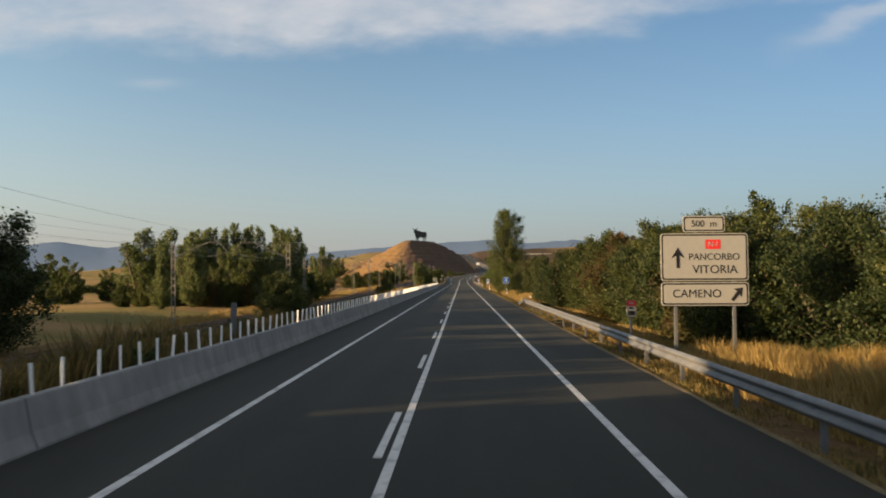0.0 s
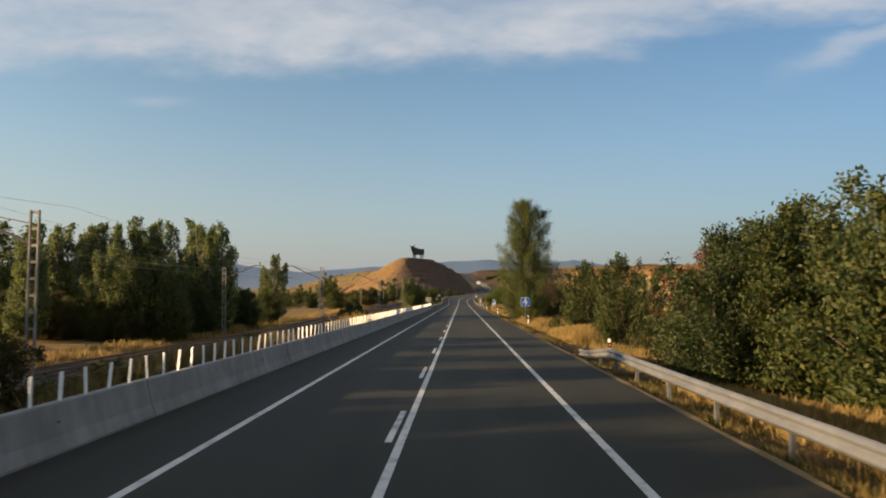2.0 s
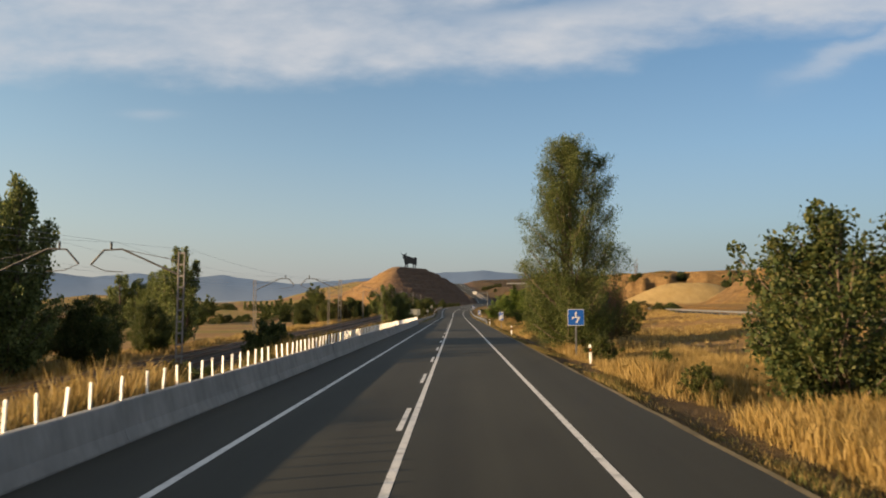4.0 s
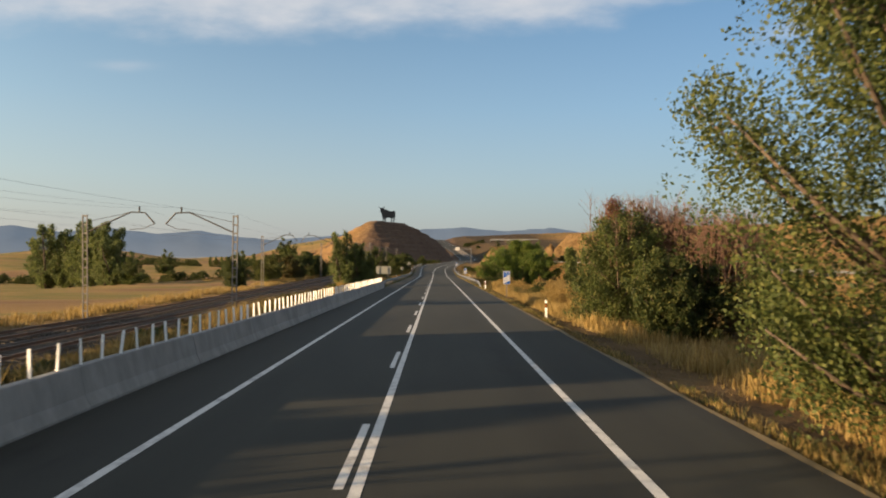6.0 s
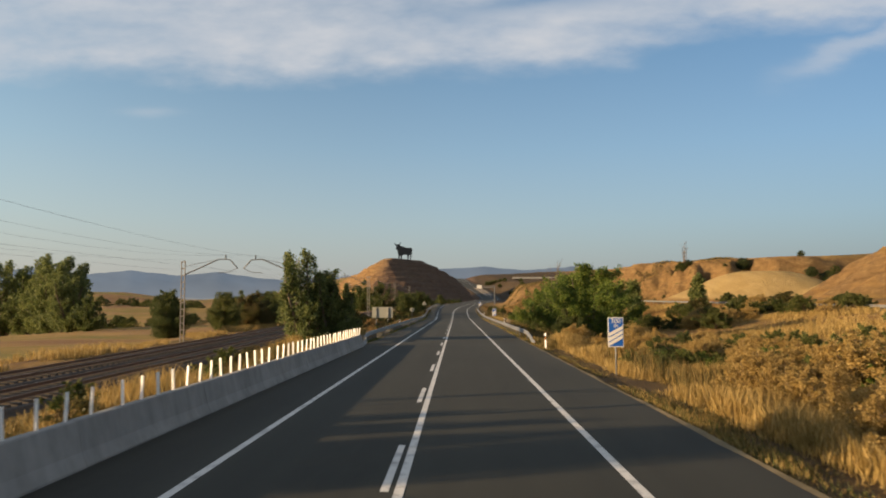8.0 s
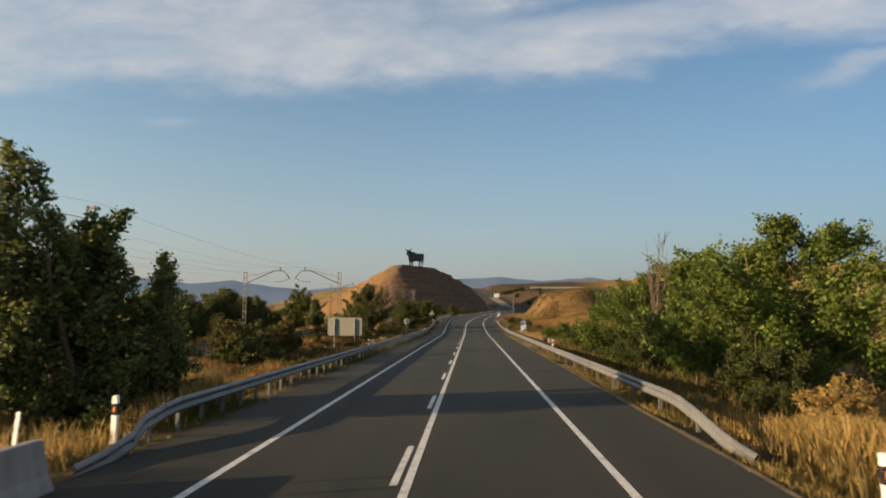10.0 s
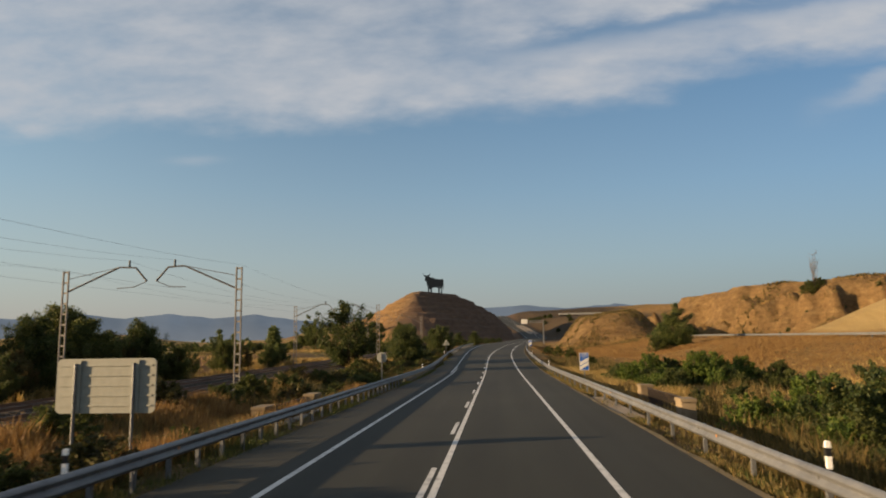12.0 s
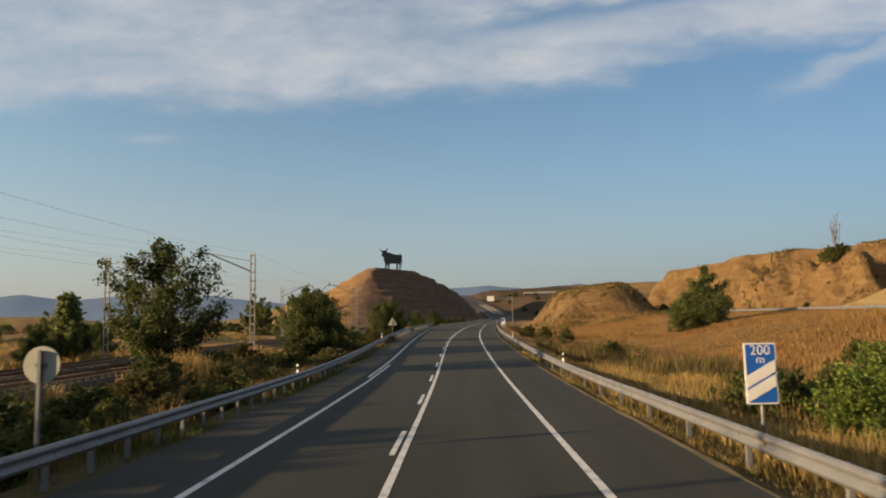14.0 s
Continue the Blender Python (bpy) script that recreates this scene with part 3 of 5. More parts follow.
def guard_rail(offset, y0, y1, gap, side, label, dip0=0.0, dip1=0.0, level=0.55):
    """A W-section rail along the road; side: -1 or 1, the way its face looks in x."""
    top = lambda y: level - 0.6 * (1 - ease(y, y0, y0 + dip0) if dip0 else 0) - 0.6 * (ease(y, y1 - dip1, y1) if dip1 else 0)
    base = offset if callable(offset) else (lambda y: offset)
    offset = base(y0)
    off = lambda y: base(y) + (0.35 * (ease(y, y1 - dip1 * 1.5, y1)) * -side if dip1 else 0)
    g = thing("guard_rail", (road_x(y0) + offset, y0, road_z(y0)), label, "guard rail")
    seg = 4.0
    n = max(1, round((y1 - y0) / seg))
    for i in range(n):
        a, b = y0 + (y1 - y0) * i / n, y0 + (y1 - y0) * (i + 1) / n + 0.05
        v, f = [], []
        ks = steps(a, b, 1.0)
        for y in ks:
            lap = 0.004 * ((i % 2) * 2 - 1)
            for t in (0.0, 0.005):
                for px, pz in W_PROF:
                    v.append((road_x(y) + off(y) + side * (px - t + lap) - (road_x(y0) + offset), y - y0, road_z(y) - road_z(y0) + top(y) + pz))
        m = len(W_PROF)
        for j in range(len(ks) - 1):
            for q in range(m - 1):
                for o in (0, m):
                    p = j * 2 * m + o + q
                    f.append((p, p + 1, p + 1 + 2 * m, p + 2 * m))
        pydata("rail_beam", v, f, STEEL, g, smooth=True)
    post = bmesh.new()
    box(post, (-0.05, -0.045, -0.75), (0.05, 0.045, 0.12), 0.008)
    pme = bpy.data.meshes.new("post")
    post.to_mesh(pme)
    post.free()
    lug = bx((-0.09, -0.04, -0.06), (0.09, 0.04, 0.06), 0.01)
    lme = bpy.data.meshes.new("spacer")
    lug.to_mesh(lme)
    lug.free()
    k, y = 0, y0 + 0.6
    while y < y1:
        if top(y) > 0.2:
            at = (road_x(y) + off(y) - (road_x(y0) + offset) - side * 0.16, y - y0, road_z(y) - road_z(y0) + top(y))
            o = put("post", pme, STEEL if k == 0 else None, g)
            o.location = at
            o = put("spacer", lme, STEEL if k == 0 else None, g)
            o.location = (at[0] + side * 0.09, at[1], at[2])
            k += 1
        y += gap
    rf = bx((-0.004, -0.04, -0.045), (0.012, 0.04, 0.045), 0.004)
    rme = bpy.data.meshes.new("reflector")
    rf.to_mesh(rme)
    rf.free()
    k, y = 0, y0 + 9
    while y < y1 - 4:
        o = put("reflector", rme, DULL_ORANGE if k == 0 else None, g)
        o.location = (road_x(y) + off(y) - (road_x(y0) + offset) + side * 0.02, y - y0, road_z(y) - road_z(y0) + top(y))
        k, y = k + 1, y + 16
    return g


guard_rail(6.55, -18, 71.2, 3.5, -1, "galvanised steel guard rail sloping down to the ground", 0, 9)
guard_rail(6.6, 199, 470, 3.5, -1, "long galvanised steel guard rail along the bend", 6, 0)
guard_rail(lambda y: left_edge(y) - 0.3, 197, 450, 1.55, 1, "galvanised steel guard rail on close-set posts", 5, 0, 0.60)


# ---- road signs ----
def post(parent, x, z0, z1, y=0.06, r=0.04):
    return part("post", tube(bmesh.new(), [(x, y, z0), (x, y, z1)], r, n=8), STEEL, parent, smooth=True)


def bars(parent, spots, material, name="text_bar"):
    for x, z, w, h in spots:
        part(name, bx((x - w / 2, -0.024, z - h / 2), (x + w / 2, -0.018, z + h / 2)), material, parent)


def panel(name, parent, w, h, cx, cz, face, rim, r=0.08, line=0.03):
    p = part(name, plate(bmesh.new(), rounded(w, h, r, 5, cx, cz), -0.006, 0.03), face, parent)
    part("border", plate(bmesh.new(), rounded(w - 0.06, h - 0.06, r * 0.8, 5, cx, cz), -0.010, -0.005), rim, p)
    part("face", plate(bmesh.new(), rounded(w - 0.06 - 2 * line, h - 0.06 - 2 * line, r * 0.65, 5, cx, cz), -0.014, -0.009), face, p)
    return p


def direction_sign():
    x, y = 8.47, 20.9
    z0 = land(x, y)
    s = thing("direction_sign", (x, y, 0), "white road sign with black place names on two steel posts", "road sign")
    top = panel("main_panel", s, 2.66, 1.46, 0, 3.22, SIGN_DIM_WHITE, BLACK, 0.1, 0.045)
    low = panel("lower_panel", s, 2.66, 0.72, 0, 2.09, SIGN_DIM_WHITE, BLACK, 0.1, 0.045)
    plate_ = panel("distance_plate", s, 1.28, 0.50, 0.0, 4.24, SIGN_DIM_WHITE, BLACK, 0.08, 0.04)
    words("lettering", "500  m", 0.28, (0, -0.018, 4.24), BLACK, plate_)
    words("lettering", "PANCORBO", 0.285, (0.29, -0.018, 3.22), BLACK, top)
    words("lettering", "VITORIA", 0.36, (0.31, -0.018, 2.83), BLACK, top)
    rd = part("road_number", plate(bmesh.new(), rounded(0.46, 0.29, 0.03, 4, 0.26, 3.61), -0.020, -0.014), SIGN_RED, top, "red road number patch")
    words("lettering", "N-I", 0.23, (0.26, -0.024, 3.61), SIGN_DIM_WHITE, rd)
    arrow = [(-0.86, 2.88), (-0.76, 2.88), (-0.76, 3.27), (-0.61, 3.19), (-0.81, 3.52), (-1.01, 3.19), (-0.86, 3.27)]
    part("arrow", plate(bmesh.new(), arrow, -0.022, -0.014), BLACK, top)
    words("lettering", "CAMENO", 0.35, (-0.25, -0.018, 2.09), BLACK, low)
    a2 = [(0.78, 1.92), (0.85, 1.86), (1.04, 2.08), (1.10, 1.99), (1.14, 2.28), (0.86, 2.24), (0.97, 2.17)]
    part("arrow", plate(bmesh.new(), a2, -0.022, -0.014), BLACK, low)
    for px in (-0.88, 0.90):
        part("post", bx((px - 0.05, 0.03, z0 - 0.3), (px + 0.05, 0.11, 3.7), 0.01), STEEL, s)
    for px in (-0.3, 0.3):
        part("bracket", bx((px - 0.03, 0.03, 3.6), (px + 0.03, 0.06, 4.3), 0.006), STEEL, s)


def km_sign():
    x, y = 7.45, 26.0
    s = thing("kilometre_sign", (x, y, 0), "small red and white kilometre plate on a post", "road sign")
    p = part("plate", plate(bmesh.new(), rounded(0.36, 0.62, 0.03, 4, 0, 1.42), -0.006, 0.02), SIGN_DIM_WHITE, s)
    part("band", plate(bmesh.new(), rounded(0.34, 0.20, 0.02, 4, 0, 1.62), -0.012, -0.005), SIGN_RED, p, "red band")
    bars(p, [(0, 1.62, 0.16, 0.07)], SIGN_DIM_WHITE)
    bars(p, [(0, 1.44, 0.16, 0.06), (0, 1.25, 0.26, 0.16)], BLACK)
    post(s, 0, land(x, y) - 0.3, 1.6)


def lane_sign():
    x, y = 8.5, 117.6
    s = thing("lane_sign", (x, y, 0), "square blue sign with white arrows on a post", "road sign")
    p = part("panel", plate(bmesh.new(), rounded(1.02, 1.02, 0.06, 5, 0, 2.13), -0.006, 0.03), SIGN_WHITE, s)
    f = part("face", plate(bmesh.new(), rounded(0.97, 0.97, 0.05, 5, 0, 2.13), -0.012, -0.005), SIGN_BLUE, p)
    up = [(-0.035, 2.16), (0.035, 2.16), (0.035, 2.36), (0.10, 2.36), (0.0, 2.52), (-0.10, 2.36), (-0.035, 2.36)]
    part("arrow", plate(bmesh.new(), up, -0.020, -0.012), SIGN_WHITE, f)
    turn = [(-0.24, 2.16), (0.26, 2.16), (0.06, 1.76), (-0.03, 1.80), (0.13, 2.09), (-0.17, 2.09), (-0.17, 2.00), (-0.24, 2.00)]
    part("arrow", plate(bmesh.new(), turn, -0.020, -0.012), SIGN_WHITE, f)
    part("post", bx((-0.05, 0.03, land(x, y) - 0.3), (0.05, 0.11, 2.4), 0.01), STEEL, s)


def countdown(x, y, text, n):
    z = road_z(y)
    s = thing("countdown_sign", (x, y, z), "blue exit countdown sign with white diagonal bars", "road sign", "exit countdown signs")
    p = part("panel", plate(bmesh.new(), rounded(0.67, 1.28, 0.04, 5, 0, 1.58), -0.006, 0.03), SIGN_WHITE, s)
    f = part("face", plate(bmesh.new(), rounded(0.605, 1.215, 0.035, 5, 0, 1.58), -0.012, -0.005), SIGN_BLUE, p)
    words("lettering", text, 0.29, (0, -0.014, 2.06), SIGN_WHITE, f)
    words("lettering", "m", 0.25, (0, -0.014, 1.87), SIGN_WHITE, f)
    wide = (0.55 - 0.05 * (n - 1)) / n
    for i in range(n):
        z1 = 0.985 + (wide + 0.05) * i
        part("bar", plate(bmesh.new(), [(-0.3, z1), (0.3, z1 + 0.33), (0.3, z1 + 0.33 + wide), (-0.3, z1 + wide)], -0.020, -0.012), SIGN_WHITE, f, "white diagonal bar")
    post(s, 0, land(x, y) - z - 0.3, 2.0)


def channel_post(x, y, top):
    z = land(x, y)
    s = thing("steel_post", (x, y, z), "upright grey steel channel post behind the concrete barrier", "post")
    part("web", bx((-0.09, -0.01, -0.3), (0.09, 0.01, top - z), 0.004), STEEL, s)
    for px in (-0.09, 0.09):
        part("flange", bx((px - 0.008, 0.011, -0.3), (px + 0.008, 0.11, top - z), 0.003), STEEL, s)
    part("cap", bx((-0.105, -0.015, top - z + 0.001), (0.105, 0.12, top - z + 0.02), 0.004), STEEL, s)


def sign_back():
    x0, x1, y = -10.35, -7.65, 240.0
    s = thing("road_sign", ((x0 + x1) / 2, y, 0), "back of a grey road sign on two posts", "road sign")
    p = part("back_panel", plate(bmesh.new(), rounded(2.72, 1.42, 0.14, 5, 0, 1.92), -0.015, 0.02), SIGN_GREY, s)
    for i in range(5):
        part("rib", bx((-1.28, -0.035, 1.38 + 0.26 * i), (1.28, -0.013, 1.43 + 0.26 * i), 0.008), SIGN_GREY, p)
    for px in (-0.80, 0.80):
        c = part("channel", bx((px - 0.13, -0.07, 1.24), (px + 0.13, -0.033, 2.60), 0.012), SIGN_GREY, p)
        for i in range(9):
            part("slot", bx((px - 0.03, -0.078, 1.32 + 0.14 * i), (px + 0.03, -0.068, 1.39 + 0.14 * i)), BLACK, c)
        part("post", tube(bmesh.new(), [(px, -0.11, land(x0, y) - 0.3), (px, -0.11, 2.5)], 0.04, n=8), STEEL, s)


def round_back(x, y, z, r, tri=False):
    g = land(x, y)
    s = thing("road_sign", (x, y, 0), "triangular sign back on a post" if tri else "round grey sign back on a post", "road sign")
    if tri:
        o = [(-r, z - r * 0.6), (r, z - r * 0.6), (0.06, z + r), (-0.06, z + r)]
    else:
        o = [(r * math.cos(2 * math.pi * i / 28), z + r * math.sin(2 * math.pi * i / 28)) for i in range(28)]
    d = part("disc", plate(bmesh.new(), o, -0.015, 0.015), SIGN_GREY, s)
    part("bracket", bx((-0.12, -0.05, z - 0.04), (0.12, -0.015, z + 0.04), 0.006), STEEL, d)
    part("post", bx((-0.04, -0.11, g - 0.3), (0.04, -0.03, z + 0.3), 0.01), STEEL, s)


direction_sign()
km_sign()
lane_sign()
channel_post(-7.6, 25.4, 1.68)
countdown(7.75, 178.3, "300", 3)
countdown(7.65, 274.4, "200", 2)
countdown(8.3, 372.0, "100", 1)
sign_back()
round_back(-7.2, 273.4, 2.1, 0.38)
round_back(-9.6, 371.7, 3.6, 0.75, True)


def marker_post():
    s = thing("marker_post", (0, 0, -50), "white road marker post with a black band and orange reflector", "marker post", "marker posts")
    p = part("post", plate(bmesh.new(), [(-0.06, -0.4), (0.06, -0.4), (0.06, 0.98), (0.04, 1.05), (-0.04, 1.05), (-0.06, 1.02)], -0.05, 0.05), WHITE, s)
    part("band", bx((-0.063, -0.053, 0.62), (0.063, 0.053, 0.88), 0.004), BLACK, p, "black band")
    part("reflector", bx((-0.022, -0.060, 0.69), (0.022, -0.052, 0.81), 0.004), ORANGE, p, "orange reflector")
    return s


def rail_post(x, y):
    s = thing("rail_delineator", (x, y, road_z(y)), "short white delineator with a black band on the guard rail", "delineator", "rail delineators")
    p = part("post", plate(bmesh.new(), rounded(0.085, 0.46, 0.03, 3, 0, 0.92), -0.03, 0.03), WHITE, s)
    part("band", bx((-0.046, -0.035, 0.90), (0.046, 0.035, 1.04), 0.003), BLACK, p, "black band")


for x, y in ((-6.2, 234), (6.75, 234.5), (-6.1, 291), (6.65, 296), (6.65, 330), (-7.2, 335)):
    rail_post(x + road_x(y), y)

mp = marker_post()
first = True
for x, y in ((7.9, 69.2), (8.3, 112.0), (6.95, 148.9), (6.85, 195.2), (-9.0, 318.0), (-6.9, 200.5)):
    m = pose(x, y, land(x, y), rng.normal(0, 1.5), rng.normal(0, 1.5), rng.normal(0, 4))
    if first:
        mp.matrix_basis = m
        first = False
    else:
        copy_thing(mp, m)


# ---- culvert with stone pillars ----
def pillar(x, y, w=0.55, l=0.8, h=0.78):
    z = land(x, y)
    s = thing("stone_pillar", (x, y, 0), "weathered pale stone parapet pillar with a capstone", "pillar", "culvert pillars")
    part("shaft", bx((-w / 2, -l / 2, z - 0.4), (w / 2, l / 2, h - 0.14), 0.025), STONE, s)
    part("capstone", bx((-w / 2 - 0.03, -l / 2 - 0.03, h - 0.138), (w / 2 + 0.03, l / 2 + 0.03, h), 0.02), STONE, s)


def railing(x, y0, y1, top=0.62):
    s = thing("parapet_railing", (x, y0, 0), "dark rusted iron parapet railing between stone pillars", "railing")
    for z in (0.02, top):
        part("rail", bx((-0.025, 0, z), (0.025, y1 - y0, z + 0.04), 0.006), IRON, s)
    n = round((y1 - y0) / 0.13)
    bm = bx((-0.011, -0.011, 0.06), (0.011, 0.011, top))
    me = bpy.data.meshes.new("baluster")
    bm.to_mesh(me)
    bm.free()
    for i in range(1, n):
        o = put("baluster", me, IRON if i == 1 else None, s)
        o.location = (0, (y1 - y0) * i / n, 0)


for sx in (8.4, -8.2):
    for y in (249.7, 257.0) if sx > 0 else (250.2, 257.7):
        pillar(sx, y, 0.55, 0.9 if sx > 0 else 1.3, (0.74 if y < 252 else 0.86) if sx > 0 else 0.55)
    railing(sx, 250.2, 256.5, 0.7) if sx > 0 else railing(sx, 251.5, 256.4, 0.42)
    w = 1 if sx > 0 else -1
    slab = bx((6.0, 250.5, -0.5), (7.1, 261.5, -0.05), 0.03) if sx > 0 else bx((-7.3, 245.5, -0.5), (-6.95, 257.5, -0.02), 0.03)
    tagged(part("culvert_kerb", slab, DUSTY_AND_LIT if sx > 0 else CONCRETE), "worn concrete culvert edge beside the road", "kerb", kind="structure")


# ---- railway ----
TRACKS = (-16.6, -20.9)
for tx in TRACKS:
    ys = steps(-60, 700, 10)
    bed = [(-2.4, -0.9), (-1.6, -0.12), (1.6, -0.12), (2.4, -0.9)]
    v = [(tx + a, y, rail_z(y) + b) for y in ys for a, b in bed]
    f = [(i * 4 + j, i * 4 + j + 1, i * 4 + j + 5, i * 4 + j + 4) for i in range(len(ys) - 1) for j in range(3)]
    t = thing("railway_track", (0, 0, 0), "rusty railway track on brown ballast and dark sleepers", "railway", "railway tracks", "structure")
    pydata("ballast", v, f, BALLAST, t)
    for rx in (-0.84, 0.84):
        prof = [(-0.07, 0.0), (0.07, 0.0), (0.02, 0.03), (0.035, 0.16), (-0.035, 0.16), (-0.02, 0.03)]
        m = len(prof)
        v = [(tx + rx + a, y, rail_z(y) + b) for y in ys for a, b in prof]
        f = [(i * m + j, i * m + (j + 1) % m, (i + 1) * m + (j + 1) % m, (i + 1) * m + j) for i in range(len(ys) - 1) for j in range(m)]
        pydata("rail", v, f, RAIL, t)
    v, f = [], []
    for y in steps(60, 360, 0.65):
        z = rail_z(y)
        c = len(v)
        v += [(tx + a, y + b, z + h) for h in (-0.2, -0.02) for a, b in ((-1.3, -0.13), (1.3, -0.13), (1.3, 0.13), (-1.3, 0.13))]
        f += [(c + 4, c + 5, c + 6, c + 7), (c, c + 1, c + 5, c + 4), (c + 1, c + 2, c + 6, c + 5), (c + 2, c + 3, c + 7, c + 6), (c + 3, c, c + 4, c + 7)]
    tagged(pydata("sleepers", v, f, SLEEPER, t), kind="stuff")


def mast(side):
    """A lattice mast; side: the way its arm reaches in x."""
    s = thing("catenary_mast", (0, 0, -50), "slender lattice railway mast with a bent cantilever arm", "railway mast", "railway masts")
    for a in (-0.16, 0.16):
        part("upright", bx((a - 0.035, -0.05, -0.8), (a + 0.035, 0.05, 7.4), 0.006), RUST, s)
    bm = bmesh.new()
    box(bm, (-0.125, -0.03, -0.05), (0.125, 0.03, 0.05))
    me = bpy.data.meshes.new("batten")
    bm.to_mesh(me)
    bm.free()
    z, k = 0.5, 0
    while z < 7.4:
        o = put("batten", me, RUST if k == 0 else None, s)
        o.location = (0, 0, z)
        z, k = z + 0.62, k + 1
    part("arm", tube(bmesh.new(), [(side * 0.15, 0, 6.15), (side * 3.3, 0, 7.55), (side * 4.3, 0, 7.5), (side * 5.0, 0, 6.7)], 0.055, n=6), ARM, s)
    part("stay", tube(bmesh.new(), [(side * 0.15, 0, 6.15), (side * 0.15, 0, 6.9), (side * 3.3, 0, 7.55)], 0.02, n=5), ARM, s)
    part("insulator", tube(bmesh.new(), [(side * 3.9, 0, 7.5), (side * 3.9, 0, 7.95)], 0.06, n=8), BLACK, s, "dark insulator")
    part("registration_arm", tube(bmesh.new(), [(side * 5.0, 0, 6.7), (side * 4.2, 0, 6.35), (side * 3.2, 0, 6.3)], 0.025, n=5), ARM, s)
    return s


MAST_Y = [12.5, 62.3, 111.5, 160.8, 211.0, 261.4, 309, 359]
right_mast, left_mast = mast(-1), mast(1)
for i, y in enumerate(MAST_Y):
    for base, x in ((right_mast, -13.6 - 1.2 * ease(y, 140, 60)), (left_mast, -24.2 - 1.2 * ease(y, 140, 60))):
        m = pose(x, y, rail_z(y) - 0.2, 0, rng.normal(0, 0.4), 0)
        if i == 0:
            base.matrix_basis = m
        else:
            copy_thing(base, m)

for name, x, h, sag in (("contact_wire", -17.0, 6.15, 0.0), ("contact_wire", -20.8, 6.15, 0.0), ("catenary_wire", -17.5, 7.9, 0.9), ("catenary_wire", -20.3, 7.9, 0.9), ("feeder_wire", -13.4, 7.5, 0.7), ("feeder_wire", -24.4, 7.5, 0.7)):
    pts = []
    for a, b in zip(MAST_Y, MAST_Y[1:]):
        for i in range(10):
            t = i / 10
            pts.append((x, a + (b - a) * t, rail_z(a + (b - a) * t) - 0.2 + h - 4 * sag * t * (1 - t)))
    tagged(part(name, tube(bmesh.new(), pts, 0.005, n=4), WIRE), "thin dark overhead railway wire", "wire", "overhead wires")

# ---- board on the hill ----
def hill_board():
    z = bull_hill(-41, 692) - 0.3
    o = [(-6.2, 10.2), (-5.9, 10.3), (-5.3, 9.5), (-4.6, 9.3), (-3.3, 9.3), (-2.5, 9.6), (-2.0, 10.4), (-1.7, 10.3), (-2.2, 9.2), (-2.6, 8.9), (-1.8, 8.3), (-0.6, 8.2), (1.5, 7.4), (3.8, 7.2), (5.2, 7.4), (5.7, 6.8), (5.75, 3.6), (5.5, 1.6), (5.35, 1.7), (5.3, 4.0), (4.9, 3.3),
         (4.9, 0), (4.2, 0), (4.3, 2.4), (3.6, 3.4), (3.4, 0), (2.7, 0), (2.6, 3.0), (0.8, 3.3), (-0.9, 3.0), (-1.0, 0), (-1.7, 0), (-1.9, 2.6), (-2.4, 2.8), (-2.5, 0), (-3.2, 0), (-3.3, 3.2), (-3.9, 5.0), (-3.9, 6.2), (-4.6, 6.4), (-5.1, 7.0), (-4.6, 8.4), (-5.2, 8.8)]
    s = part("hill_billboard", plate(bmesh.new(), o, -0.15, 0.15), BOARD_BLACK)
    s.matrix_basis = pose(-41, 692, z, 0, 0, 0) @ Matrix.Diagonal((1.2, 1, 1.38, 1))
    tagged(s, "black flat silhouette billboard standing on the hilltop", "billboard")


hill_board()


# ---- far ranges ----
def far_range(name, r, ridge, glow, label):
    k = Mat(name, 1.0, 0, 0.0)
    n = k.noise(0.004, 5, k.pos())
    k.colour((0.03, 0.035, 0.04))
    # haze is painted in as a blue glow, paler towards the foot
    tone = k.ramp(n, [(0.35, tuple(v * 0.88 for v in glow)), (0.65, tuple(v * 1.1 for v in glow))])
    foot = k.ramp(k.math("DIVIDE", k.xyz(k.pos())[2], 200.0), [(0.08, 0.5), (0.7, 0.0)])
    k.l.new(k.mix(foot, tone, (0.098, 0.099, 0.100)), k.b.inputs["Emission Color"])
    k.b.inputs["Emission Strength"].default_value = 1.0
    v, f = [], []
    angs = steps(-75, 75, 0.4)
    for a in angs:
        h = ridge(a) * (1 + (0.035 if r > 3000 else 0.10) * noise.fractal(Vector((a * 0.5, r * 0.01, 0)), 1.0, 2.0, 5))
        for q, (hh, rr) in enumerate(((-60, r), (h * 0.5, r + 120), (h, r + 320), (h * 0.4, r + 700))):
            v.append((rr * math.sin(radians(a)), rr * math.cos(radians(a)), hh))
    for i in range(len(angs) - 1):
        for q in range(3):
            f.append((i * 4 + q, (i + 1) * 4 + q, (i + 1) * 4 + q + 1, i * 4 + q + 1))
    tagged(pydata(name, v, f, k.m, smooth=True), label, "mountains", kind="structure")


RIDGE_AZ = [-75, -55, -42, -34, -30.5, -27.5, -24.5, -21.3, -18.3, -15, -12.5, -8, -1, 2, 4.5, 7, 9, 12, 18, 26, 40, 75]
RIDGE_EL = [2.0, 2.7, 2.9, 2.35, 2.8, 2.4, 2.78, 2.42, 2.72, 2.22, 2.1, 2.5, 3.0, 3.2, 2.95, 2.9, 3.2, 2.6, 2.5, 3.0, 2.6, 2.0]


def ridge_height(a):
    return 3900 * math.tan(radians(float(np.interp(a, RIDGE_AZ, RIDGE_EL)) - 0.03))


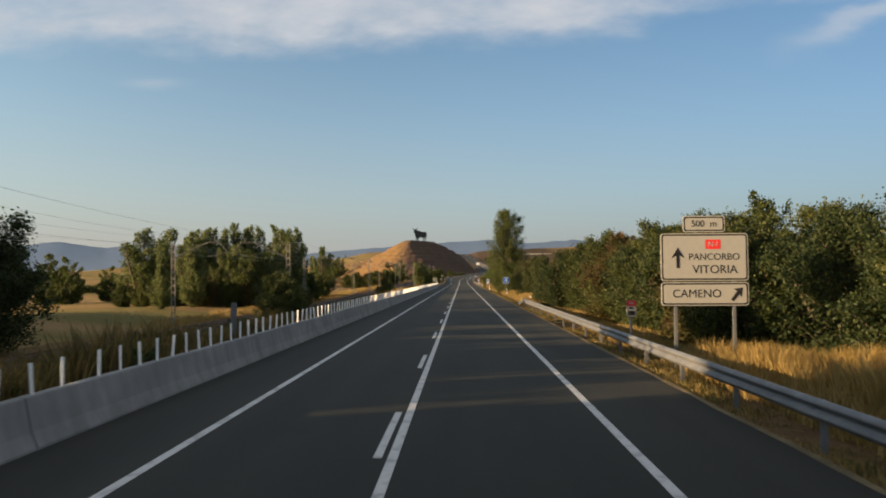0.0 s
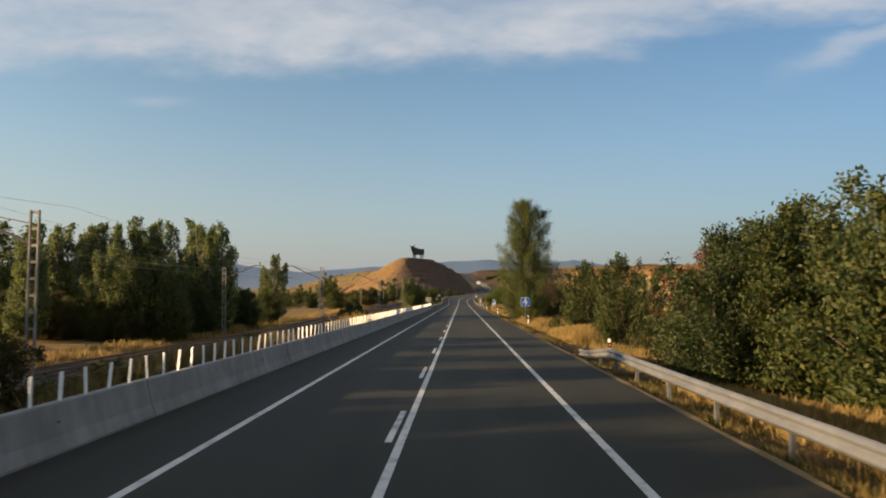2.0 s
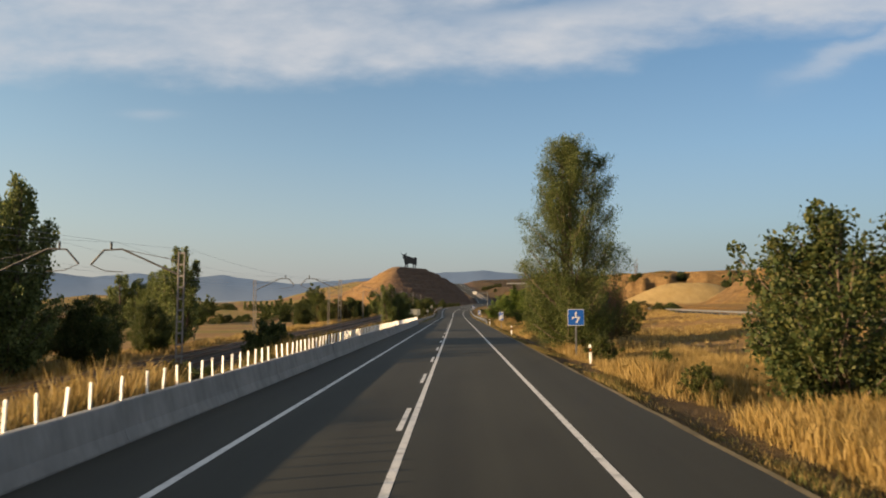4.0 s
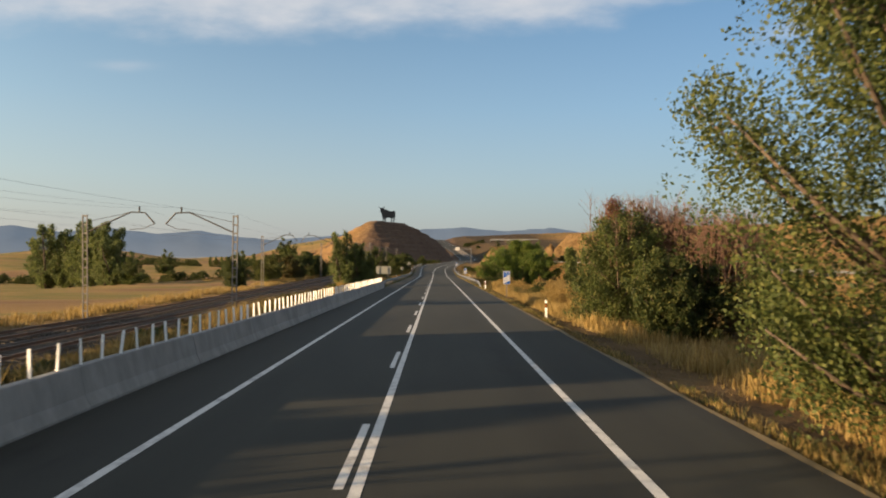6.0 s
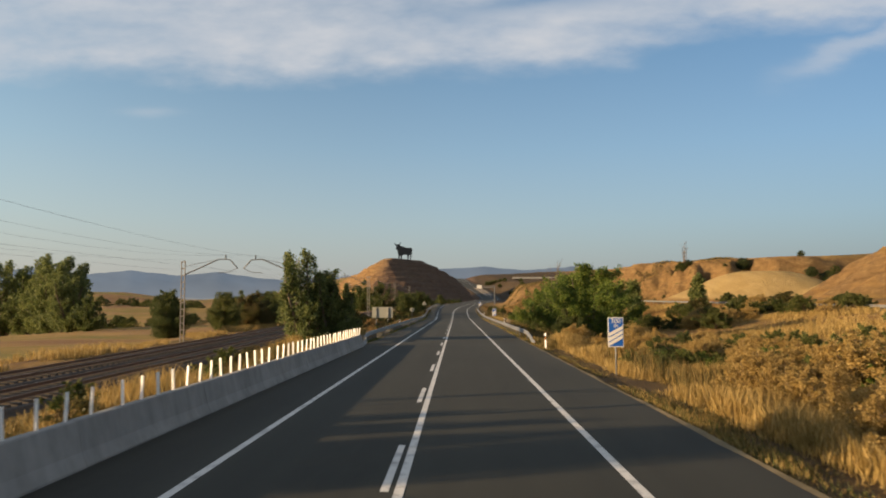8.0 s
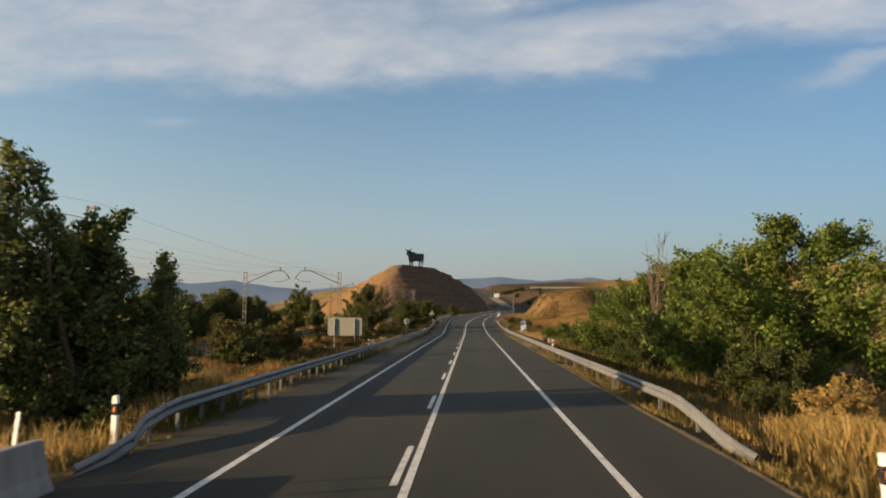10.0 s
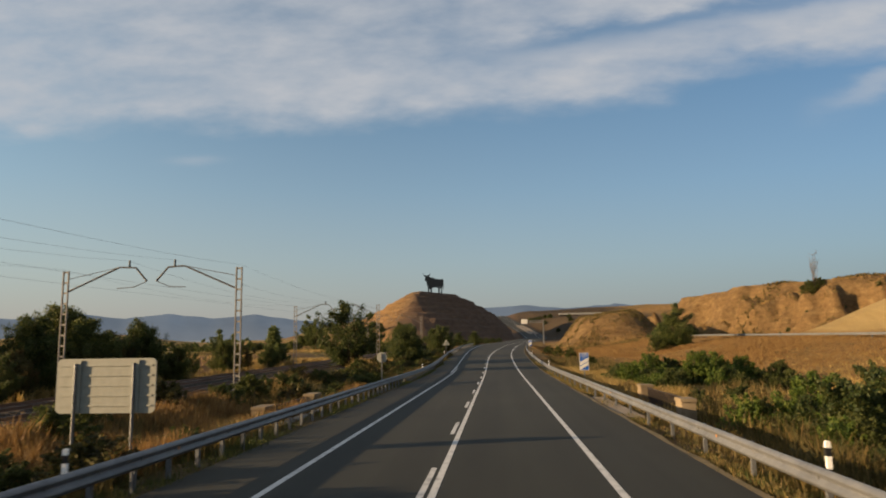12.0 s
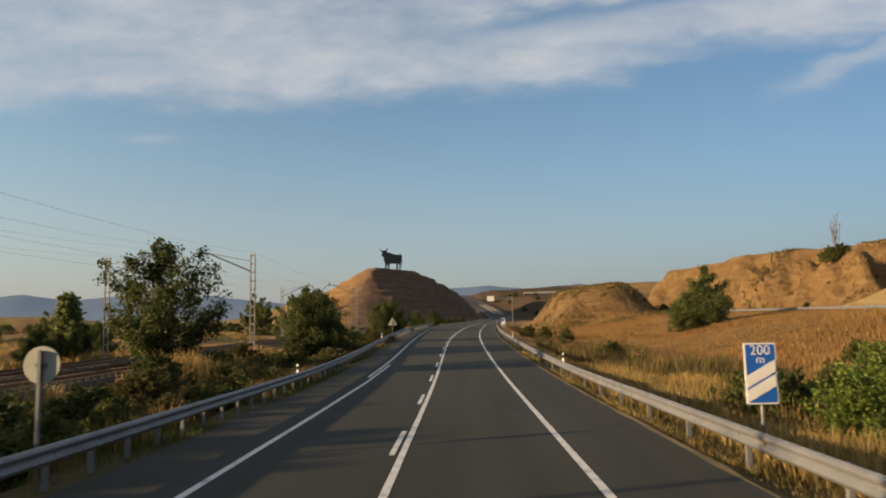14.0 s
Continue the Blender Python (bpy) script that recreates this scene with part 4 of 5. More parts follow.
def hump(a, c, w, h):
    return h * math.exp(-(((a - c) / w) ** 2))


far_range("far_mountains", 3600, ridge_height, (0.050, 0.062, 0.078), "distant blue mountain range, haze painted into its glow")
far_range("far_plain_hills", 2300, lambda a: 22 + hump(a, -25, 12, 14) + hump(a, 3, 4, 20), (0.095, 0.089, 0.08), "pale hills at the foot of the mountains, haze painted into their glow")


# ---- side road, far bridge and gantry ----
def side_road():
    ys = steps(110, 392, 6)
    v = [(50 + o, y, east_level(y) + 0.02) for y in ys for o in (-3, 3)]
    f = [(2 * i, 2 * i + 1, 2 * i + 3, 2 * i + 2) for i in range(len(ys) - 1)]
    tagged(pydata("side_road", v, f, ASPHALT), "narrow asphalt side road along the meadow", "road", kind="structure")
    g = thing("side_guard_rail", (46.6, 110, 0), "pale guard rail along the side road", "guard rail")
    beam = [(0, 0.45), (0.05, 0.5), (0.05, 0.72), (0, 0.77), (-0.05, 0.72), (-0.05, 0.5)]
    for a, b in zip(ys[:-1], ys[1:]):
        v = [(px, y - 110, east_level(y) + pz) for y in (a, b) for px, pz in beam]
        f = [(j, (j + 1) % 6, 6 + (j + 1) % 6, 6 + j) for j in range(6)] + [(5, 4, 3, 2, 1, 0), (6, 7, 8, 9, 10, 11)]
        pydata("rail_beam", v, f, STEEL, g)
    bm = bx((-0.06, -0.06, -0.5), (0.06, 0.06, 0.7), 0.01)
    me = bpy.data.meshes.new("post")
    bm.to_mesh(me)
    bm.free()
    for i, y in enumerate(steps(112, 390, 4)):
        o = put("post", me, STEEL if i == 0 else None, g)
        o.location = (0.08, y - 110, east_level(y))


def far_bridge():
    x, y = 92, 930
    z = max(land(66, y), land(92, y)) + 0.8
    s = thing("overpass", (x, y, z), "pale concrete motorway overpass far off", "bridge")
    part("deck", bx((-28, -5, -1.0), (28, 5, 0), 0.1), CONCRETE, s)
    for dy in (-4.9, 4.7):
        part("parapet", bx((-28, dy, 0), (28, dy + 0.2, 0.9), 0.03), CONCRETE, s)
    for px in (-20, 0, 20):
        part("pier", bx((px - 0.8, -2, min(-2, land(x + px, y) - z - 1)), (px + 0.8, 2, -1.2), 0.1), CONCRETE, s)


def gantry():
    x, y = 21.0, 520
    z = land(x, y)
    s = thing("sign_gantry", (x, y, z), "grey steel cantilever sign gantry over the road", "gantry")
    part("column", bx((-0.2, -0.2, -0.5), (0.2, 0.2, 10.2), 0.03), STEEL, s)
    for dz in (9.0, 9.8):
        part("boom", bx((-9.2, -0.1, dz), (0, 0.1, dz + 0.24), 0.02), STEEL, s)
    for i in range(9):
        part("brace", tube(bmesh.new(), [(-i, 0, 9.1 + 0.7 * (i % 2)), (-i - 1, 0, 9.8 - 0.7 * (i % 2))], 0.08, n=5), STEEL, s)
    p = part("sign_panel", bx((-9.3, -0.25, 8.6), (-6.7, -0.12, 10.5), 0.03), SIGN_WHITE, s, "white sign panel")


side_road()
far_bridge()
gantry()


# ---- trees and shrubs ----
def leaf_mesh(pts, aim, size, r, long=1.7):
    """A small pointed leaf of two triangles at each point, turned about its aim."""
    n = len(pts)
    d = aim + r.normal(0, 0.75, size=(n, 3))
    d /= np.linalg.norm(d, axis=1)[:, None]
    e = np.cross(d, r.normal(size=(n, 3)))
    e /= np.linalg.norm(e, axis=1)[:, None]
    s = size * r.uniform(0.55, 1.35, n)[:, None]
    a, b = d * s * long / 2, e * s / 2
    v = np.stack([pts - a, pts + b, pts + a, pts - b], 1).reshape(-1, 3)
    return v, np.arange(n * 4).reshape(-1, 4)


# outline of each kind: height and radius as parts of the whole height
OUTLINE = {
    "poplar": ((0.05, 0.10), (0.2, 0.22), (0.38, 0.24), (0.6, 0.17), (0.8, 0.09), (0.93, 0.04), (1.0, 0.01)),
    "broad_poplar": ((0.06, 0.10), (0.18, 0.24), (0.32, 0.27), (0.5, 0.24), (0.7, 0.18), (0.86, 0.115), (1.0, 0.025)),
    "column": ((0.03, 0.07), (0.2, 0.13), (0.5, 0.135), (0.8, 0.09), (1.0, 0.015)),
    "hedge": ((0.0, 0.28), (0.15, 0.40), (0.5, 0.46), (0.75, 0.36), (0.9, 0.22), (1.0, 0.06)),
    "round": ((0.16, 0.12), (0.3, 0.36), (0.55, 0.44), (0.8, 0.32), (1.0, 0.08)),
    "vase": ((0.12, 0.10), (0.3, 0.25), (0.58, 0.37), (0.82, 0.28), (1.0, 0.08)),
    "bush": ((0.0, 0.55), (0.3, 0.68), (0.7, 0.52), (1.0, 0.15)),
}
STEMS = {"poplar": 4, "broad_poplar": 4, "column": 1, "hedge": 6, "round": 2, "vase": 3, "bush": 8}
SPREAD = {"broad_poplar": 0.05}


def tree(name, kind, seed, h, w, leaf, label, category, twigs=240, leaves=55, leaf_size=0.12, second=None, bare=0, spray=0.13, limbs=0):
    """A tree or shrub h metres tall and w times as wide as its outline: trunk, limbs, and sprays of leaves that follow its outline."""
    r = np.random.default_rng(seed)
    ol = OUTLINE[kind]
    zs, rs = [o[0] for o in ol], [o[1] for o in ol]
    t = thing(name, (0, 0, -60), label, category)
    bm = bmesh.new()
    ph = r.uniform(0, 6.28, 6)
    stems = []
    tops = [(0.0, 0.0, 1.0)] if STEMS[kind] == 1 else [(r.normal(0, SPREAD.get(kind, 0.12)) * w, r.normal(0, SPREAD.get(kind, 0.12)) * w, r.uniform(0.7 if kind != "broad_poplar" else 0.9, 1.0)) for _ in range(STEMS[kind])]
    tops[0] = (tops[0][0] * 0.3, tops[0][1] * 0.3, 1.0)
    for x, y, k in tops:
        rad = 0.017 if kind in ("poplar", "round") else 0.010
        pts = [Vector((x * 0.25, y * 0.25, -0.04)), Vector((x * 0.6 + r.normal(0, 0.01), y * 0.6 + r.normal(0, 0.01), k * 0.35)), Vector((x, y, k * 0.7)), Vector((x * 1.15, y * 1.15, k * 0.94))]
        stems.append(tube(bm if kind == "bush" else bmesh.new(), [p * h for p in pts], rad * h, rad * h * 0.2, 6))
    P, A = [], []
    boughs = []
    for i in range(limbs):
        zf = zs[0] + (zs[-1] - zs[0]) * ((i + r.random()) / limbs) ** 0.85
        a = i * 2.4 + r.normal(0, 0.5)
        tx, ty, tk = tops[i % len(tops)]
        hz = zf * (tk if zf > 0.4 else 1.0)
        reach = float(np.interp(zf, zs, rs)) * w * r.uniform(0.7, 1.15) * (0.82 if kind == "poplar" else 0.95)
        climb = {"poplar": 1.5, "broad_poplar": 1.0, "column": 2.0, "vase": 1.3, "round": 0.6}.get(kind, 0.75)
        tip = Vector((tx * zf + math.cos(a) * reach, ty * zf + math.sin(a) * reach, hz))
        root = Vector((tx * zf * 0.9, ty * zf * 0.9, max(0.03, hz - reach * climb)))
        boughs.append((root, tip, reach))
        tube(bm, [root * h, (root.lerp(tip, 0.5) + Vector((0, 0, -0.05 * reach))) * h, tip * h], 0.005 * h, 0.0012 * h, 5)
    for i in range(twigs):
        zf = zs[0] + (zs[-1] - zs[0]) * r.random() ** (0.9 if kind != "bush" else 1.0)
        a = r.uniform(0, 6.28)
        env = float(np.interp(zf, zs, rs)) * w * (0.68 if kind == "poplar" else 1.0)
        lobe = 1 + 0.20 * math.sin(2 * a + ph[0] + 5 * zf) + 0.16 * math.sin(3 * a + ph[1] - 9 * zf) + 0.12 * math.sin(5 * a + ph[2] + 17 * zf)
        tx, ty, tk = tops[int(r.integers(len(tops)))]
        q = r.random() ** 0.45
        hz = zf * (tk if zf > 0.5 else 1.0)
        cx, cy = tx * zf, ty * zf
        tip = Vector((cx + math.cos(a) * env * lobe * q, cy + math.sin(a) * env * lobe * q, hz))
        out = Vector((math.cos(a), math.sin(a), r.uniform(0.35, 1.6) if kind not in ("poplar", "column") else r.uniform(1.0, 2.6))).normalized()
        ln = spray * r.uniform(0.6, 1.35)
        root = Vector((cx, cy, max(0.02, hz - env * 0.8)))
        if boughs:
            root, end, reach = boughs[i % limbs]
            s = r.uniform(0.25, 1.05)
            tip = root.lerp(end, s) + Vector(r.normal(0, 1, 3)) * (0.014 + 0.13 * reach * (1.15 - s))
            out = ((end - root).normalized() + Vector((r.normal(0, 0.5), r.normal(0, 0.5), r.uniform(0, 0.9)))).normalized()
            ln *= 0.8
        elif i % 3 == 0:
            tube(bm, [root * h, (root.lerp(tip, 0.6) + Vector((0, 0, 0.01))) * h, (tip + out * ln * 0.6) * h], 0.0045 * h, 0.0012 * h, 4)
        n = int(leaves * r.uniform(0.6, 1.4))
        s = r.random(n)[:, None]
        pts = np.array(tip)[None] + np.array(out)[None] * (s - 0.35) * ln + r.normal(0, 1, (n, 3)) * ((0.030 if h < 9.5 else 0.019) * (1.15 - 0.75 * s)) * (1.3 if kind in ("hedge", "bush") else 1.0)
        P.append(pts)
        A.append(np.repeat(np.array(out)[None], n, 0))
    for stem in stems:
        if stem is not bm:
            part("trunk", stem, BARK, t, smooth=True)
    tagged(part("branchwork", bm, BARK, t, smooth=True), kind="stuff")
    P, A = np.concatenate(P) * h, np.concatenate(A)
    ok = P[:, 2] > 0.05
    P, A = P[ok], A[ok]
    if second:
        up = P[:, 2] + r.normal(0, h * 0.06, len(P)) + h * 0.10 * np.sin(P[:, 0] * 2 + ph[3]) > h * second[1]
        for sel, mt in ((~up, leaf), (up, second[0])):
            v, f = leaf_mesh(P[sel], A[sel], leaf_size, r)
            pydata("crown", v, f, mt, t)
    else:
        v, f = leaf_mesh(P, A, leaf_size, r)
        pydata("crown", v, f, leaf, t)
    if bare:
        bm = bmesh.new()
        for i in range(bare):
            g, l = r.uniform(0, 6.28), r.uniform(0.05, 0.30) * w
            p = Vector((math.cos(g) * l, math.sin(g) * l, 0.5)) * h
            q = p + Vector((r.normal(0, 0.05), r.normal(0, 0.05), r.uniform(0.32, 0.58))) * h
            tube(bm, [p, (p + q) / 2 + Vector((r.normal(0, 0.1), r.normal(0, 0.1), 0)), q], 0.022, 0.006, 4)
            for _ in range(7):
                o = p.lerp(q, r.uniform(0.3, 0.95))
                tube(bm, [o, o + Vector((r.normal(0, 0.3), r.normal(0, 0.3), r.uniform(0.2, 0.7)))], 0.010, 0.003, 3)
        tagged(part("twig_tangle", bm, TWIG, t, "leafless red-brown twigs"), "leafless red-brown twigs", kind="stuff")
    return t


USED = set()


def plant(base, x, y, scale=1.0, wide=1.0, turn=None, dz=0.0, label=""):
    """Sets a tree down; the first call moves the tree itself, later ones copy it."""
    a = rng.uniform(0, 360) if turn is None else turn
    m = pose(x, y, land(x, y) + dz, 0, 0, a) @ Matrix.Diagonal((scale * wide, scale * wide, scale, 1))
    if base.name in USED:
        ob = copy_thing(base, m @ Matrix.Diagonal((1 / base.scale[0], 1 / base.scale[1], 1 / base.scale[2], 1)))
    else:
        USED.add(base.name)
        base.matrix_basis = m
        ob = base
    return tagged(ob, label)


POP = "tall poplar with several upright stems and grey-green leaves"
poplar_near = tree("poplar", "broad_poplar", 3, 14.8, 0.94, LEAF_MID, POP, "tree", 1900, 88, 0.056, spray=0.085, limbs=80)
poplar_a = tree("poplar", "poplar", 5, 12.5, 0.95, LEAF_POPLAR, POP, "tree", 520, 42, 0.15, limbs=76, spray=0.09)
poplar_b = tree("poplar", "poplar", 8, 12.0, 1.1, LEAF_POPLAR, POP, "tree", 520, 42, 0.15, limbs=76, spray=0.09)
column = tree("cypress", "column", 9, 9.0, 0.9, LEAF_POPLAR, "narrow column-shaped tree standing in the fields", "tree", 150, 40, 0.26)
hedge_a = tree("roadside_tree", "hedge", 11, 6.4, 1.0, LEAF_GREEN, "dense dark green roadside tree, leafy down to the grass", "tree", 520, 85, 0.085, limbs=60)
hedge_b = tree("roadside_tree", "hedge", 12, 6.0, 1.05, LEAF_TURN, "roadside tree with olive leaves turning red", "tree", 520, 85, 0.085, limbs=56)
hedge_c = tree("roadside_tree", "hedge", 13, 6.2, 0.95, LEAF_OLIVE, "roadside tree with olive-brown leaves", "tree", 520, 85, 0.085, limbs=58)
red_tree = tree("reddening_tree", "hedge", 14, 6.0, 0.8, LEAF_OLIVE, "bushy tree with pink-red upper leaves", "tree", 420, 75, 0.085, (LEAF_RED, 0.55), limbs=50)
hedge_d = tree("roadside_tree", "hedge", 28, 6.3, 1.0, LEAF_DARK_SHADE, "dense roadside tree with green leaves coloured dark, partly for shade", "tree", 560, 95, 0.075, limbs=62)
bush_straw = tree("dry_weed_clump", "bush", 29, 2.0, 0.75, STRAW, "tall straw-coloured clump of dried weeds", "weeds", 150, 70, 0.045)
elm_a = tree("young_elm", "vase", 15, 5.9, 1.15, LEAF_GREEN, "open young elm with feathery green shoots", "tree", 360, 70, 0.08, limbs=36)
elm_b = tree("young_elm", "vase", 16, 5.6, 1.1, LEAF_GREEN, "open young elm with feathery dark green shoots", "tree", 400, 50, 0.08, limbs=44)
tall_shrub = tree("tall_shrub", "hedge", 17, 6.2, 0.95, LEAF_MID, "tall green shrub with a reddening, bare-twigged top", "shrub", 640, 110, 0.06, (LEAF_RED, 0.965), 34, limbs=56)
dark_shrub = tree("tall_shrub", "hedge", 18, 4.4, 0.9, LEAF_GREEN, "dense dark green shrub", "shrub", 420, 85, 0.08, limbs=48)
twiggy = tree("leafless_shrub", "hedge", 19, 5.4, 0.9, LEAF_TURN, "nearly leafless brown shrub with a few red leaves", "shrub", 130, 30, 0.10, None, 130)
hill_tree = tree("hillside_tree", "hedge", 27, 7.8, 0.92, LEAF_MID, "grey-green bushy tree below the earth hill", "tree", 380, 75, 0.12, limbs=44)
field_tree = tree("field_tree", "hedge", 20, 9.6, 0.95, LEAF_MID, "grey-green broadleaf tree standing in the fields", "tree", 330, 55, 0.19, limbs=44)
acacia = tree("acacia", "round", 21, 6.6, 1.35, LEAF_BRIGHT, "bright green acacia with layered leafy boughs", "tree", 460, 100, 0.085, spray=0.15, limbs=34)
acacia_dark = tree("acacia", "hedge", 22, 6.2, 1.15, LEAF_GREEN, "dark green bushy tree beside the guard rail", "tree", 480, 95, 0.088, limbs=46)
bush_olive = tree("shrub", "bush", 23, 2.0, 1.0, LEAF_OLIVE, "low olive-brown shrub in dry grass", "shrub", 150, 80, 0.06)
bush_green = tree("shrub", "bush", 24, 2.0, 1.0, LEAF_BRIGHT, "low bright green shrub in dry grass", "shrub", 150, 85, 0.055)
bush_dark = tree("shrub", "bush", 25, 2.0, 1.0, LEAF_GREEN, "low dark green shrub in dry grass", "shrub", 150, 80, 0.06)
bush_red = tree("shrub", "bush", 26, 2.4, 0.9, LEAF_TURN, "low rust-red and olive shrub in dry grass", "shrub", 150, 80, 0.06)


def snag(x, y, h, thick=0.07, spread=1.0):
    s = thing("dead_tree", (x, y, land(x, y)), "bare dead tree with pale upright limbs", "tree")
    r = np.random.default_rng(31)
    for i in range(8):
        bm = bmesh.new()
        a, l = r.uniform(0, 6.28), r.uniform(0.3, 1.1) * spread
        top = Vector((math.cos(a) * l, math.sin(a) * l, h * r.uniform(0.72, 1.0)))
        pts = [Vector((math.cos(a) * 0.1, math.sin(a) * 0.1, -0.2)), top * 0.45 + Vector((r.normal(0, 0.12), r.normal(0, 0.12), 0)), top]
        tube(bm, pts, thick, 0.012, 6)
        for _ in range(13):
            o = pts[1].lerp(top, r.uniform(0.0, 0.85))
            tube(bm, [o, o + Vector((r.normal(0, 0.3) * spread, r.normal(0, 0.3) * spread, r.uniform(0.4, 1.2)))], thick * 0.36, 0.006, 4)
        part("limb", bm, BARE, s, smooth=True)


# east side of the road
plant(poplar_near, 8.8, 121.8, 1.0, 1.0, 30)
HEDGE = ((11.0, 26.5, 0.85), (13.2, 23.5, 0.9), (11.0, 30, 0.9), (12.0, 33.5, 1.0), (11.0, 37, 0.95), (11.8, 40.5, 1.0), (11.4, 44, 0.92), (12.3, 47.5, 0.98), (11.3, 51, 1.0), (11.0, 54.5, 1.04), (11.4, 58.2, 0.98), (14.6, 62.5, 0.95))
for i, (x, y, s) in enumerate(HEDGE):
    x += 1.0 if y < 56 else 0.3
    plant((hedge_a, hedge_a, hedge_c, hedge_a, hedge_b)[(i * 2) % 5] if i < 11 and i not in (1, 3, 5) else hedge_d, x, y, s)
for x, y, s in ((15.5, 28, 1.0), (15.5, 36, 1.05), (15.5, 44, 1.08), (16, 52, 1.08), (14.6, 17.5, 0.8), (15.5, 13, 0.85), (13, 8, 0.85), (12.5, 3, 0.9)):
    plant(hedge_c, x, y, s)
plant(hedge_d, 15, 66, 1.0)
plant(hedge_d, 15, 20, 0.9)
plant(elm_b, 14.8, 31, 1.22, 0.8)
plant(red_tree, 12.8, 49.2, 1.02)
plant(red_tree, 10.5, 64.4, 0.86)
plant(hedge_d, 9.9, 59.6, 0.85)
plant(hedge_c, 11.4, 62.2, 0.5)
plant(hedge_b, 11.9, 47.2, 1.0)
plant(elm_b, 10.3, 77.0, 1.0, 0.82)
plant(elm_a, 13.2, 82.0, 0.84, 0.95)
plant(hedge_c, 38, 115, 0.9)
plant(hedge_a, 43, 118, 0.85)
plant(elm_b, 11.2, 92.6, 1.08, 1.05, 70)
plant(elm_a, 13.6, 97.5, 0.95, 1.0)
for x, y, s in ((9.6, 70, 0.6), (10, 84, 0.7), (9.4, 98, 0.6), (10.5, 106, 0.7), (9.2, 113.5, 0.75)):
    plant(bush_olive, x, y, s)
plant(tall_shrub, 10.4, 146.8, 1.06, 0.97)
plant(dark_shrub, 11.5, 142.6, 0.95, 0.8)
plant(dark_shrub, 13.2, 143.6, 0.9)
plant(twiggy, 13.4, 146.5, 1.15)
plant(twiggy, 14.4, 143.8, 1.0)
plant(twiggy, 15.8, 145.5, 1.1)
plant(twiggy, 17.6, 148, 1.0)
plant(twiggy, 12.0, 148.5, 1.25)
plant(acacia, 12.8, 211.2, 1.06, 1.1)
plant(acacia_dark, 10.6, 208.5, 0.5)
plant(column, 31, 267, 0.66, 1.7)
plant(column, 42, 267, 0.6, 1.6)
plant(acacia, 12.6, 230, 0.92, 1.15, 130)
plant(acacia, 15.8, 232, 1.15, 1.1, 250)
plant(acacia_dark, 11.0, 226.5, 0.62)
plant(acacia, 12.6, 221.5, 0.6)
plant(acacia, 17.5, 227.5, 0.95)
plant(bush_olive, 10.4, 233.5, 0.8)
plant(bush_dark, 12.2, 236, 0.9)
plant(acacia_dark, 17.5, 241, 0.8)
snag(12.2, 227.6, 8.8, 0.045, 1.0)
plant(hill_tree, 34, 352, 1.0)
plant(hill_tree, 31.5, 354, 0.62)
plant(bush_olive, 30, 350, 1.3)
for x, y, s, b in ((11.6, 277, 1.0, bush_green), (13.4, 279, 1.3, bush_green), (15.4, 281, 1.15, bush_dark), (17.0, 279, 1.4, bush_green), (19.2, 281, 1.35, bush_green), (21.4, 282, 1.15, bush_green), (23.6, 280, 1.0, bush_dark), (14.4, 276, 0.8, bush_olive), (18.4, 276, 0.9, bush_dark), (12.8, 245.5, 1.0, bush_dark), (15, 246.5, 1.1, bush_dark), (17.2, 248.5, 1.0, bush_dark), (14.2, 242.5, 0.9, bush_olive), (19, 246, 1.0, bush_green), (12.0, 283, 0.9, bush_dark), (16.5, 286, 0.95, bush_green), (11.0, 257.5, 0.6, bush_dark), (10.2, 254, 0.55, bush_olive), (12.5, 256.5, 0.7, bush_dark), (10.4, 247.5, 0.7, bush_olive), (13, 250, 0.7, bush_dark), (11, 242, 0.7, bush_olive), (10, 238, 0.7, bush_dark)):
    plant(b, x, y, s)
for x, y, s, b in ((13.5, 340, 0.95, bush_olive), (12.4, 352, 0.95, bush_olive), (11.5, 364, 0.9, bush_dark), (14, 318, 0.7, bush_dark), (12.5, 303, 0.6, bush_olive), (24, 300, 0.8, bush_olive), (36, 280, 1.0, bush_olive), (30, 262, 0.9, bush_dark), (26, 236, 0.9, bush_dark), (33, 245, 1.0, bush_olive), (21, 190, 0.9, bush_olive), (16, 172, 0.8, bush_green), (19, 165, 1.1, bush_olive), (24, 178, 0.8, bush_straw), (14.5, 188, 0.7, bush_dark), (17, 198, 0.8, bush_dark), (13, 183, 0.6, bush_olive), (17.5, 180, 0.5, bush_olive), (22, 160, 1.2, bush_olive), (50, 275, 1.2, bush_olive), (56, 290, 1.2, bush_olive)):
    plant(b, x, y, s)
for i in range(46):
    plant(bush_straw, 9.8 + 9 * rng.random() ** 1.4, 152 + i * 1.15, 0.55 + 0.5 * rng.random(), 0.8 + 0.4 * rng.random())
for x, y, s, b in ((13.2, 153, 0.9, bush_green), (14.5, 156, 1.0, bush_olive), (16, 152, 1.1, bush_green), (12.6, 158, 0.7, bush_green), (12.2, 147.5, 0.6, bush_green)):
    plant(b, x, y, s)
for x, y, s in ((-12.3, 124, 1.7), (-13.0, 127, 1.6), (-11.4, 121.5, 1.2)):
    plant(bush_dark, x, y, s)
for i in range(15):
    plant((bush_dark, bush_olive, bush_dark, bush_green)[i % 4], 11.2 + i * 0.72, 184 + 2.2 * math.sin(i * 2.1), 0.42 + 0.22 * rng.random(), 1.3)
